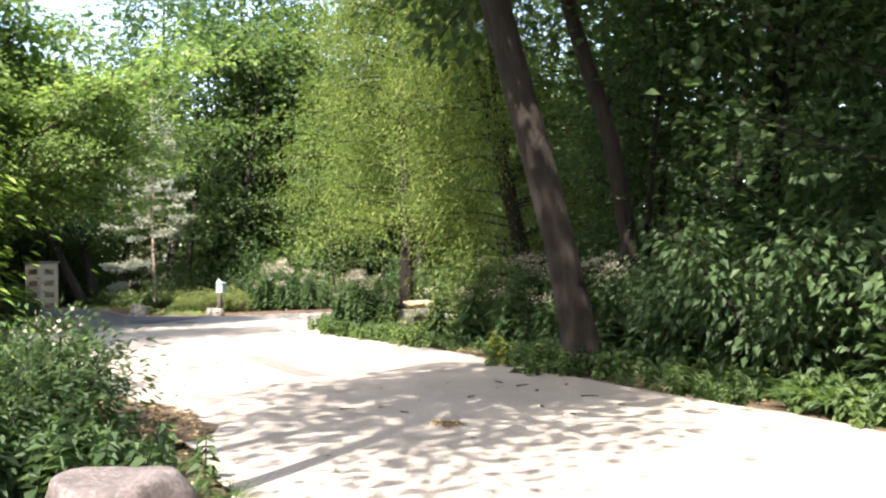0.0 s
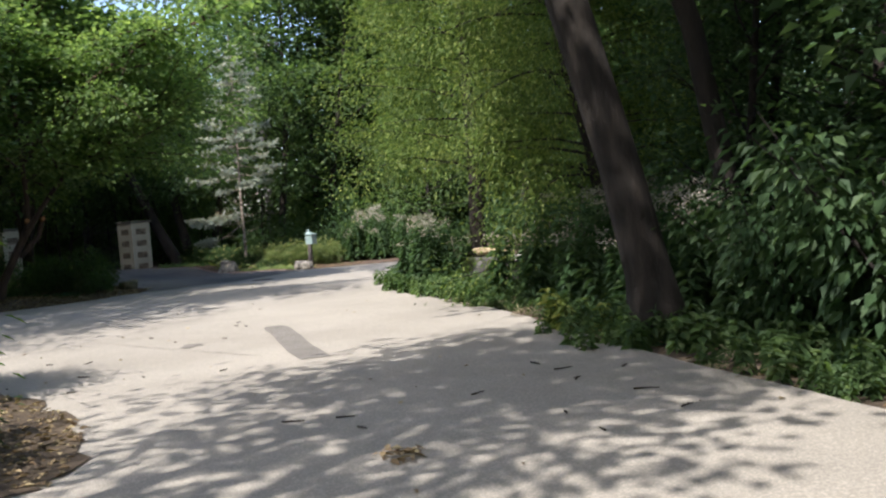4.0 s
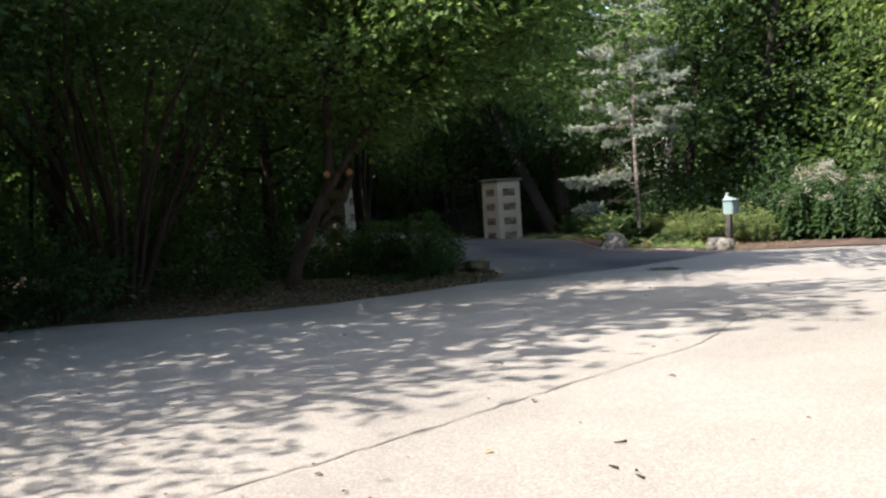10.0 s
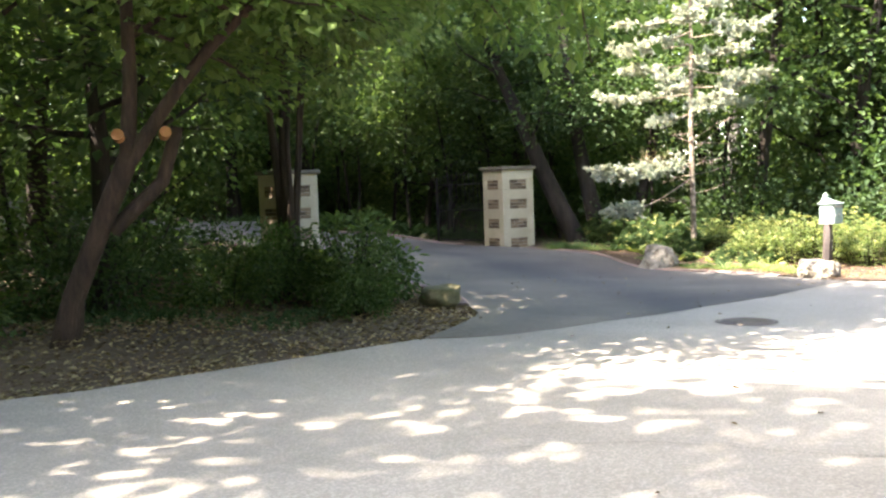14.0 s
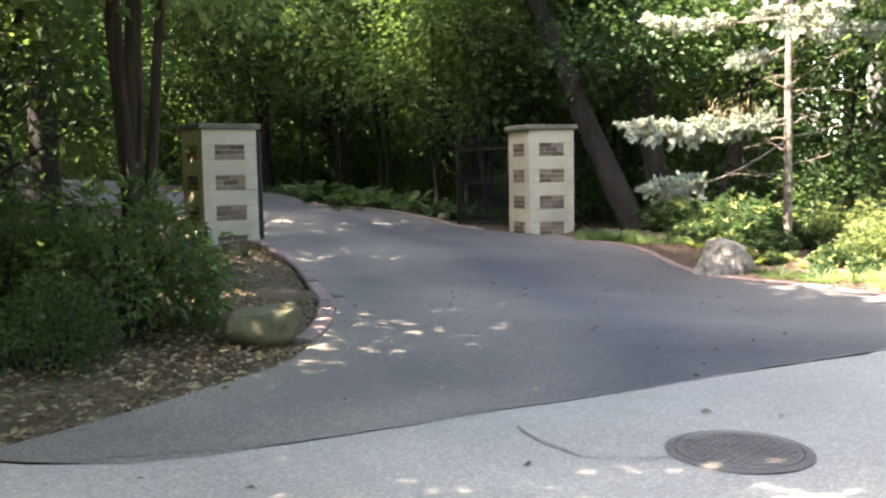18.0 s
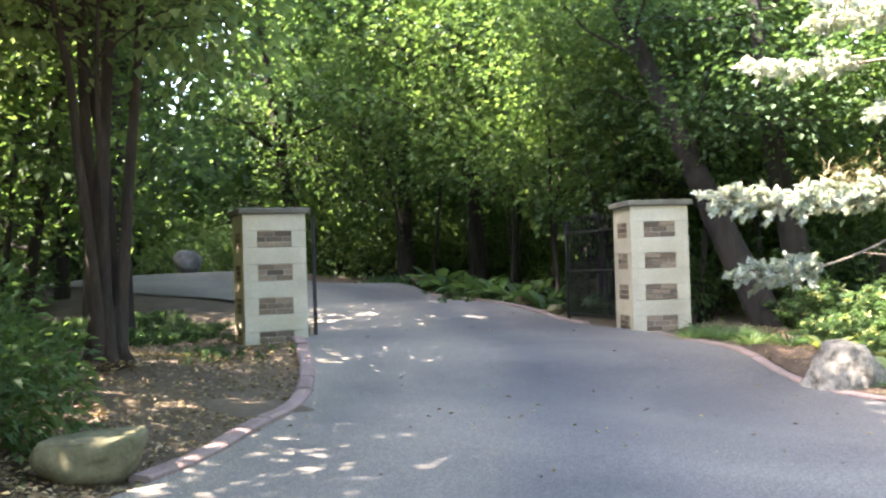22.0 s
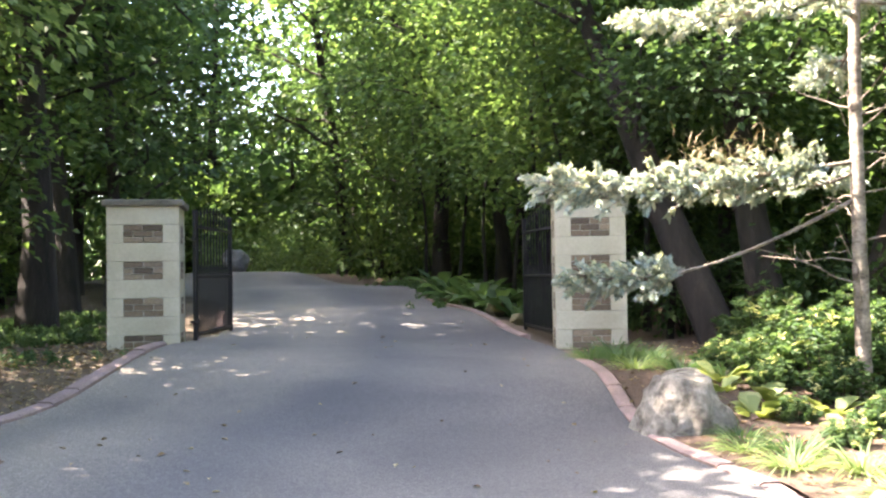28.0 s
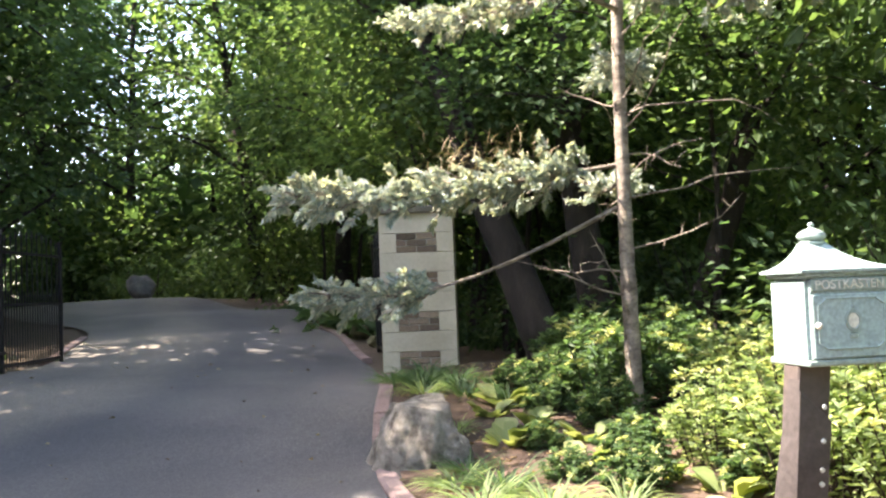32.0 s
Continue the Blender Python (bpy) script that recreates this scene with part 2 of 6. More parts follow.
# ---- building blocks ----
GROUND = np.array([(0, -10, 0), (0, 0, 0), (0, 5, 0), (-2, 8, -.02), (2, 14, -.04), (-2.5, 13.2, -.08), (-8, 12, -.02), (-2.4, 19.7, -.12), (-9.5, 17.3, -.06), (5, 22, -.1),
                   (-9.7, 23.4, -.2), (-5, 25, -.25), (-9.8, 27, -.34), (-12.7, 28.2, -.3), (-10.5, 31.5, -.37), (-8, 32.5, -.36), (0, 32, -.3), (-16.3, 29.7, 0), (-14.4, 33.7, -.06),
                   (-12.6, 33, -.1), (-19.5, 33, .2), (-24, 34, .5), (-30, 33, .85), (-14.2, 26.9, .1), (-20, 24, .1), (-11.8, 21.4, .04), (-13.4, 19.5, .05), (-9.7, 20.6, -.17), (-10.05, 19.9, -.15), (-10.3, 19.1, -.12), (-9.5, 21.6, -.2), (-9.4, 22.5, -.2), (-12.2, 16.7, -.07), (-8, 40, -.1), (-20, 10, 0), (20, 10, 0), (20, 35, -.2), (-40, 40, .9), (-20, 45, .5)])


def ground_z(x, y):
    """The height of the ground, for numbers or arrays."""
    x, y = np.asarray(x, float), np.asarray(y, float)
    d = ((x[..., None] - GROUND[:, 0]) ** 2 + (y[..., None] - GROUND[:, 1]) ** 2 + 0.3) ** -1.5
    return (d * GROUND[:, 2]).sum(-1) / d.sum(-1)


def gz(x, y):
    return float(ground_z(x, y))


def mesh_from(name, verts, faces, smooth=False):
    """A mesh from arrays of vertices and of equal-sided faces."""
    me = bpy.data.meshes.new(name)
    verts, faces = np.asarray(verts, np.float32), np.asarray(faces, np.int32)
    n, k = faces.shape
    me.vertices.add(len(verts))
    me.vertices.foreach_set("co", verts.ravel())
    me.loops.add(n * k)
    me.loops.foreach_set("vertex_index", faces.ravel())
    me.polygons.add(n)
    me.polygons.foreach_set("loop_start", np.arange(0, n * k, k, dtype=np.int32))
    me.polygons.foreach_set("use_smooth", np.full(n, smooth))
    me.update(calc_edges=True)
    return me


def thing(name, me, material, parent=None, label="", category="", kind="", group=""):
    ob = new(name, me)
    if material and me is not None:
        me.materials.clear()
        me.materials.append(material)
    if parent is not None:
        ob.parent = parent
    return tagged(ob, label, category, group, kind)


def part(name, bm, material, parent, label=""):
    me = bpy.data.meshes.new(name)
    bm.to_mesh(me)
    bm.free()
    return thing(name, me, material, parent, label)


def block(sx, sy, sz, at=(0, 0, 0), bevel=0.0, turn=0.0, segments=1):
    """A box centred on at in x and y and standing on at's z, with bevelled edges."""
    bm = bmesh.new()
    bmesh.ops.create_cube(bm, size=1)
    bmesh.ops.transform(bm, matrix=Matrix.Diagonal((sx, sy, sz, 1)), verts=bm.verts)
    if bevel:
        bmesh.ops.bevel(bm, geom=bm.edges[:], offset=bevel, segments=segments, affect="EDGES")
    bmesh.ops.transform(bm, matrix=pose(at[0], at[1], at[2] + sz / 2, 0, 0, turn), verts=bm.verts)
    return bm


class Wood:
    """Collects tapered tubes into one mesh."""

    def __init__(self):
        self.v, self.f, self.n = [], [], 0

    def tube(self, path, radii, sides=6):
        path, k = np.asarray(path, float), len(path)
        t = np.gradient(path, axis=0)
        t /= np.linalg.norm(t, axis=1)[:, None] + 1e-9
        ref = np.array([0.31, 0.95, 0.1]) if abs(t[0][2]) > 0.5 else np.array([0.05, 0.1, 1.0])
        u = np.cross(t, ref)
        u /= np.linalg.norm(u, axis=1)[:, None] + 1e-9
        w = np.cross(t, u)
        a = np.linspace(0, 2 * np.pi, sides, endpoint=False)
        ring = path[:, None] + np.asarray(radii)[:, None, None] * (np.cos(a)[None, :, None] * u[:, None] + np.sin(a)[None, :, None] * w[:, None])
        self.v.append(ring.reshape(-1, 3))
        i, j = np.meshgrid(np.arange(k - 1), np.arange(sides), indexing="ij")
        a0, a1 = i * sides + j, i * sides + (j + 1) % sides
        self.f.append(np.stack([a0, a1, a1 + sides, a0 + sides], -1).reshape(-1, 4) + self.n)
        self.n += k * sides

    def mesh(self, name):
        return mesh_from(name, np.concatenate(self.v), np.concatenate(self.f), True)


class Leaves:
    """Collects folded four-cornered leaves into one mesh."""

    def __init__(self):
        self.v = []

    def add(self, base, way, up, length, width, droop=0.12, fold=0.2, wide=0.45):
        n = len(base)
        way = way / (np.linalg.norm(way, axis=1)[:, None] + 1e-9)
        side = np.cross(way, up)
        side /= np.linalg.norm(side, axis=1)[:, None] + 1e-9
        nor = np.cross(side, way)
        length, width = np.broadcast_to(length, n)[:, None], np.broadcast_to(width, n)[:, None]
        mid = base + way * length * wide + nor * width * fold
        self.v.append(np.stack([base, mid + side * width / 2, base + way * length - nor * length * droop, mid - side * width / 2], 1))

    def mesh(self, name):
        v = np.concatenate(self.v).reshape(-1, 3)
        return mesh_from(name, v, np.arange(len(v)).reshape(-1, 4))


def unit(v):
    return v / (np.linalg.norm(v, axis=-1, keepdims=True) + 1e-9)


def cluster(rng, leaves, centre, axis, n, spread, size, flat=0.55, aspect=0.75, hang=0.2):
    """A spray of leaves round a twig's end."""
    off = rng.normal(0, spread, (n, 3)) * (1, 1, flat)
    way = unit(off * 1.2 + np.asarray(axis) * spread + rng.normal(0, 0.35, (n, 3)) * spread) + (0, 0, -hang)
    up = unit(rng.normal(0, 0.34, (n, 3)) + unit(off) * 0.35 + (0, 0, 1))
    s = size * rng.uniform(0.6, 1.25, n)
    leaves.add(np.asarray(centre) + off, way, up, s, s * aspect)


def bend(rng, a, way, length, n, wob, rise=0.0):
    """A wandering path of n points."""
    pts, d = [np.asarray(a, float)], unit(np.asarray(way, float))
    for _ in range(n - 1):
        d = unit(d + rng.normal(0, wob, 3) + (0, 0, rise))
        pts.append(pts[-1] + d * length / (n - 1))
    return np.array(pts)


def on_path(path, f):
    k = f * (len(path) - 1)
    i = min(int(k), len(path) - 2)
    return path[i] + (path[i + 1] - path[i]) * (k - i)


def grow(rng, wood, leaves, base, height, r0, lean=(0, 0), first=0.3, limbs=14, reach=0.4, rise=0.5, twigs=6, leafn=40, spread=0.4, size=0.14, wob=0.06, flat=0.55, shape=1.0, hang=0.2, aspect=0.8, sides=8):
    """One stem with limbs, twigs and leaves."""
    path = bend(rng, base, (lean[0], lean[1], 1), height, 10, wob)
    wood.tube(path, r0 * (1 - 0.85 * np.linspace(0, 1, 10) ** 0.9) * np.r_[1.35, np.ones(9)], sides)
    turn = rng.uniform(0, 6.28)
    for i in range(limbs):
        f = first + (1 - first) * (i + rng.uniform(0, 0.8)) / limbs
        f = min(f, 0.99)
        turn += 2.4 + rng.normal(0, 0.4)
        taper = (1 - f) / (1 - first)
        long = height * reach * (0.35 + 0.65 * (taper ** shape if shape > 0 else 1)) * rng.uniform(0.65, 1.15)
        up = rise * (0.5 + f)
        way = np.array([math.cos(turn), math.sin(turn), up])
        limb = bend(rng, on_path(path, f), way, long, 6, 0.16, 0.02)
        rl = max(0.012, r0 * 0.4 * (1 - f * 0.75))
        wood.tube(limb, rl * np.linspace(1, 0.25, 6), 5)
        for j in range(twigs):
            u = 0.3 + 0.7 * (j + rng.uniform(0, 1)) / twigs
            at = on_path(limb, min(u, 0.99))
            tw = unit(unit(limb[-1] - limb[0]) * 0.5 + rng.normal(0, 0.7, 3) * (1, 1, 0.5))
            tl = rng.uniform(0.35, 0.8) * (0.6 + 0.08 * height)
            tip = at + tw * tl
            if leafn > 30 and at[2] < 6.5:
                wood.tube(np.array([at, tip]), (0.011, 0.003), 3)
            high = at[2] > 6.5
            cluster(rng, leaves, at + tw * tl * 0.75, tw, int(leafn * 0.5) if high else leafn, spread, size * 1.5 if high else size, flat, aspect, hang)
    return path


def plant(name, wood, leaves, at, bark_material, leaf_material, label, category, group="", turn=0.0):
    """A plant's Empty with its wood and its foliage under it."""
    e = thing(name, None, None, None, label, category, "", group)
    e.matrix_basis = pose(*at, 0, 0, turn)
    if wood and wood.v:
        thing("trunk" if category == "tree" else "stem", wood.mesh("trunk"), bark_material, e, kind="" if category == "tree" else "stuff")
    thing("crown" if category == "tree" else "foliage", leaves.mesh("crown"), leaf_material, e)
    return e


def inside(x, y, poly):
    p = np.asarray(poly)
    q = np.roll(p, -1, 0)
    cross = ((p[:, 1] > y) != (q[:, 1] > y)) & (x < (q[:, 0] - p[:, 0]) * (y - p[:, 1]) / (q[:, 1] - p[:, 1] + 1e-12) + p[:, 0])
    return bool(cross.sum() % 2)


def smooth_line(points, step=0.3):
    """A Catmull-Rom line through points."""
    p = np.array([points[0], *points, points[-1]], float)
    out = []
    for i in range(1, len(p) - 2):
        n = max(2, int(np.linalg.norm(p[i + 1] - p[i]) / step))
        for t in np.linspace(0, 1, n, endpoint=False):
            out.append(0.5 * (2 * p[i] + (p[i + 1] - p[i - 1]) * t + (2 * p[i - 1] - 5 * p[i] + 4 * p[i + 1] - p[i + 2]) * t ** 2 + (3 * p[i] - p[i - 1] - 3 * p[i + 1] + p[i + 2]) * t ** 3))
    out.append(p[-2])
    return np.array(out)


def sheet(name, outline, lift, material, label, category, step=0.6, ragged=0.0, seed=1):
    """A patch of paving that follows the ground inside an outline."""
    rng = np.random.default_rng(seed)
    line = np.asarray(outline, float)
    if ragged:
        line = line + rng.normal(0, ragged, line.shape)
    lo, hi = line.min(0), line.max(0)
    grid = [(x, y) for x in np.arange(lo[0], hi[0], step) for y in np.arange(lo[1], hi[1], step) if inside(x, y, line) and np.min(np.sum((line - (x, y)) ** 2, 1)) > (0.4 * step) ** 2]
    pts = [Vector(p) for p in line] + [Vector(p) for p in grid]
    v, _, f, *_ = delaunay_2d_cdt(pts, [], [list(range(len(line)))], 1, 1e-4)
    v = np.array([tuple(p) for p in v])
    z = ground_z(v[:, 0], v[:, 1]) + lift
    return thing(name, mesh_from(name, np.c_[v, z], np.array(f), True), material, None, label, category, "structure")


# ---- ground, road, drive ----
def ground_sheet():
    t = np.linspace(-1, 1, 181)
    c = 34 * np.sinh(t * 3.4) / np.sinh(3.4) * 12
    x, y = np.meshgrid(c - 8, c + 20, indexing="ij")
    bump = np.array([[noise.noise((a * 0.35, b * 0.35, 0)) for b in c] for a in c])
    z = ground_z(x, y) + 0.03 * bump - 0.03
    n = len(c)
    i, j = np.meshgrid(np.arange(n - 1), np.arange(n - 1), indexing="ij")
    a = i * n + j
    f = np.stack([a, a + n, a + n + 1, a + 1], -1).reshape(-1, 4)
    return thing("ground", mesh_from("ground", np.stack([x, y, z], -1).reshape(-1, 3), f, True), M_SOIL, None, "dark woodland soil strewn with old leaves", "ground", "structure")


ground_sheet()
RIGHT_EDGE = [(4.2, -14), (3.9, 0), (3.6, 4), (3.2, 6.9), (2.35, 8.75), (1.2, 11.3), (0, 14.3), (-1.2, 16.8), (-2.05, 18.4), (-2.6, 19.8), (-2.8, 21.2), (-2.5, 22.6), (-1.2, 24), (3, 25.3), (14, 26.5), (30, 27.5)]
NORTH_EDGE = [(30, 33.5), (14, 32.4), (3, 31.2), (-4, 30.5), (-6.3, 30.5), (-7.1, 30.6)]
SEAM_EDGE = [(-7.1, 30.6), (-7.3, 29.2), (-7.5, 28.2), (-7.9, 27.2), (-8.15, 26.2), (-8.35, 25.3), (-8.5, 24.5), (-8.75, 23.9), (-9.35, 23.5)]
WOODS_EDGE = [(-9.35, 23.5), (-9.8, 21.9), (-10.2, 20.2), (-11, 18.7), (-12.4, 16.8), (-11.6, 15.6), (-8.4, 13.2), (-5.4, 10.9), (-3.5, 9.0), (-2.2, 7.4), (-1.5, 6), (-1.1, 4.6), (-1.2, 2), (-1.6, -2), (-2, -14)]
right_edge, north_edge, seam_edge, woods_edge = (smooth_line(e) for e in (RIGHT_EDGE, NORTH_EDGE, SEAM_EDGE, WOODS_EDGE))
ROAD_LINE = np.concatenate([right_edge, north_edge, seam_edge[1:], woods_edge[1:]])
sheet("road", ROAD_LINE, 0.02, M_ROAD, "pale sun-bleached asphalt lane with fine cracks", "road", 0.6, 0.015, 3)
LEFT_KERB = [(-10.7, 26.35), (-11.2, 26.95), (-12.3, 27.85), (-13.6, 28.65), (-14.9, 29.2), (-16.0, 29.6)]
RIGHT_KERB = [(-13.75, 33.28), (-12.9, 32.98), (-12.1, 32.66), (-11.3, 32.34), (-10.7, 32.14), (-10.1, 31.97), (-9.5, 31.84), (-9.0, 31.74), (-8.3, 31.4)]
DRIVE_LEFT = [(-9.35, 23.5), (-9.6, 24.6), (-10.1, 25.6), *LEFT_KERB, (-17.6, 30.4), (-19.4, 30.8), (-21.5, 31.1), (-23, 31.0), (-26, 30.2), (-31, 28.5), (-40, 25)]
DRIVE_RIGHT = [(-40, 29.5), (-33, 32.5), (-28, 34.2), (-24, 35), (-20.8, 34.6), (-18, 34.2), (-15.6, 33.75), *RIGHT_KERB, (-7.1, 30.6)]
drive_left, drive_right, left_kerb, right_kerb = (smooth_line(e) for e in (DRIVE_LEFT, DRIVE_RIGHT, LEFT_KERB, RIGHT_KERB))
DRIVE_LINE = np.concatenate([drive_left, drive_right, seam_edge[1:-1]])
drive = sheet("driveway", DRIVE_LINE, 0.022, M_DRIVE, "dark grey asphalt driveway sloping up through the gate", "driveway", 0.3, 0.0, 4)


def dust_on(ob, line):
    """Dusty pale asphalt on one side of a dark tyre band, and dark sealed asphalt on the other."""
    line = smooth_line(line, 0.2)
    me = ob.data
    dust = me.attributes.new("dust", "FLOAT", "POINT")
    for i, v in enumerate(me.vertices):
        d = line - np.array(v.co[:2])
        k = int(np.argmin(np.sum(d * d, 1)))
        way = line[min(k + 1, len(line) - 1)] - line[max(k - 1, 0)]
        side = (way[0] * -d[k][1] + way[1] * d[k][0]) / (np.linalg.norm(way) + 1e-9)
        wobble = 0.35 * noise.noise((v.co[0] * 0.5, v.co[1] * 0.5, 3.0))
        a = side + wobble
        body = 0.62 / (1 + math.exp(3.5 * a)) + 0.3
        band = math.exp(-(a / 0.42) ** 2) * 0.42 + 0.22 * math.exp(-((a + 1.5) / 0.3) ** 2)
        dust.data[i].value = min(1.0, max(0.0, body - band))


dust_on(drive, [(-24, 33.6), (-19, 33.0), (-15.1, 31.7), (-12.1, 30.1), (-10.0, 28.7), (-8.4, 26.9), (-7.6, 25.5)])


# ---- kerbs, road details ----
def kerb(name, line, width, high, label, side):
    """A low edging laid in short stones along a line."""
    top = thing(name, None, None, None, label, "kerb", "structure")
    d = np.r_[0, np.cumsum(np.linalg.norm(np.diff(line, axis=0), axis=1))]
    count = max(2, int(d[-1] / 0.42))
    rng = np.random.default_rng(5)
    for i in range(count):
        a, b = d[-1] * i / count, d[-1] * (i + 1) / count - 0.008
        pa, pb = (np.array([np.interp(s, d, line[:, 0]), np.interp(s, d, line[:, 1])]) for s in (a, b))
        t = (pb - pa) / np.linalg.norm(pb - pa)
        n = np.array([-t[1], t[0]]) * side
        h = high + rng.normal(0, 0.006)
        bm = bmesh.new()
        ring = []
        for p in (pa, pb):
            z = gz(*p)
            ring.append([bm.verts.new((*(p + n * o), z + e)) for o, e in ((0, -0.06), (0, h * 0.75), (width * 0.2, h), (width * 0.85, h), (width, h * 0.7), (width, -0.06))])
        for k in range(5):
            bm.faces.new((ring[0][k], ring[0][k + 1], ring[1][k + 1], ring[1][k]))
        bm.faces.new(ring[0][::-1])
        bm.faces.new(ring[1])
        bmesh.ops.recalc_face_normals(bm, faces=bm.faces[:])
        part("kerb_stone", bm, M_KERB, top)


kerb("kerb_1", left_kerb, 0.15, 0.06, "low pinkish concrete edging along the leaf-covered bed", 1)
kerb("kerb_2", right_kerb, 0.12, 0.04, "low pinkish concrete edging along the planted bed", 1)
kerb("kerb_3", smooth_line([(-21.2, 34.66), (-18, 34.2), (-15.7, 33.78)]), 0.12, 0.05, "low pinkish edging along the upper driveway bank", 1)
kerb("kerb_4", smooth_line([(-17.9, 30.46), (-19.4, 30.8), (-21.3, 31.08)]), 0.12, 0.05, "low pinkish edging inside the open gate", 1)


def seam(name, points, width, material, label):
    line = smooth_line(points, 0.12)
    rng = np.random.default_rng(7)
    line = line + rng.normal(0, 0.012, line.shape)
    t = np.gradient(line, axis=0)
    n = np.c_[-t[:, 1], t[:, 0]] / (np.linalg.norm(t, axis=1)[:, None] + 1e-9)
    w = width * rng.uniform(0.4, 1.3, len(line))[:, None] / 2
    v = np.concatenate([line + n * w, line - n * w])
    z = ground_z(v[:, 0], v[:, 1]) + 0.027
    k = len(line)
    i = np.arange(k - 1)
    thing(name, mesh_from(name, np.c_[v, z], np.stack([i, i + k, i + k + 1, i + 1], -1)), material, None, label, "crack", "structure")


seam("trim_road_crack_1", [(-5.8, 11.4), (-5.5, 12.1), (-5.06, 13.5), (-4.75, 15), (-4.4, 17), (-4.2, 18.1), (-4.3, 20)], 0.0144, M_SEAM, "long crack with dirt along the pale lane")
seam("trim_road_crack_2", [(-8.0, 25.4), (-7.5, 25.2), (-7.2, 25.5)], 0.012, M_SEAM, "short crack beside the manhole")
seam("trim_road_crack_3", [(-4.93, 13.42), (-4.2, 12.95), (-3.5, 12.49), (-2.8, 12.04), (-2.2, 11.65)], 0.012, M_PATCH, "faint straight dark line across the lane")
seam("trim_road_crack_4", [(-2.3, 13.9), (-1.6, 14.6), (-1.2, 15.7), (-1.5, 16.6)], 0.006, M_SEAM, "fine crack wandering along the lane")
seam("trim_road_crack_5", [(-0.9, 10.6), (-0.2, 9.9), (0.7, 9.8), (1.3, 9.3)], 0.006, M_SEAM, "fine crack across the shaded lane")
seam("trim_road_crack_6", [(-6.9, 20.4), (-6.2, 21.0), (-5.1, 21.3), (-4.4, 22.2)], 0.008, M_SEAM, "fine crack across the lane before the driveway")
seam("trim_road_seam", [tuple(p) for p in seam_edge[::3]], 0.016, M_SEAM, "dirt-filled joint between the lane and the driveway")


def manhole():
    x, y = -7.08, 25.7
    z = gz(x, y) + 0.022
    top = thing("manhole_cover", None, None, None, "round rusty cast-iron manhole cover set in the lane", "manhole")
    top.matrix_basis = pose(x, y, z)
    bm = bmesh.new()
    bmesh.ops.create_cone(bm, cap_ends=True, segments=40, radius1=0.255, radius2=0.25, depth=0.02)
    part("lid", bm, M_MANHOLE, top)
    bm = bmesh.new()
    a, b = ([bm.verts.new((r * math.cos(t), r * math.sin(t), h)) for t in np.linspace(0, 6.2832, 40, endpoint=False)] for r, h in ((0.258, 0.01), (0.295, 0.005)))
    for i in range(40):
        bm.faces.new((a[i], a[(i + 1) % 40], b[(i + 1) % 40], b[i]))
    part("rim", bm, M_MANHOLE, top)
    bm = bmesh.new()
    for i in range(-6, 7):
        for j in range(-6, 7):
            if math.hypot(i, j) < 6.3:
                bmesh.ops.create_cube(bm, size=1, matrix=Matrix.Translation((i * 0.036, j * 0.036, 0.011)) @ Matrix.Diagonal((0.024, 0.024, 0.004, 1)))
    part("tread", bm, M_MANHOLE, top)


manhole()


def stain():
    rng = np.random.default_rng(3)
    a = np.linspace(0, 6.2832, 26, endpoint=False)
    r = 0.135 * (1 + 0.1 * np.sin(5 * a + 1) + 0.12 * np.sin(3 * a) + rng.normal(0, 0.07, 26))
    v = np.c_[-3.43 + 0.85 * r * np.cos(a), 12.75 + 1.35 * r * np.sin(a)]
    z = ground_z(v[:, 0], v[:, 1]) + 0.026
    me = bpy.data.meshes.new("stain")
    me.from_pydata(np.c_[v, z].tolist(), [], [list(range(26))])
    thing("road_patch", me, M_PATCH, None, "small dark worn patch in the pale asphalt", "patch", "structure")


stain()


def repaired_strip():
    """A narrow strip where the lane was dug up and filled with darker asphalt."""
    line = smooth_line([(-2.93, 14.18), (-2.45, 13.2), (-2.0, 12.2), (-1.55, 11.3)], 0.15)
    rng = np.random.default_rng(12)
    t = np.gradient(line, axis=0)
    n = np.c_[-t[:, 1], t[:, 0]] / np.linalg.norm(t, axis=1)[:, None]
    w = 0.15 + rng.normal(0, 0.004, len(line))
    w[0], w[1] = 0.09, 0.13
    outline = np.concatenate([line + n * w[:, None], (line - n * w[:, None])[::-1]])
    sheet("trim_repaired_strip", outline, 0.026, M_PATCH, "narrow strip of darker asphalt filled into the pale lane", "patch", 0.2)


repaired_strip()


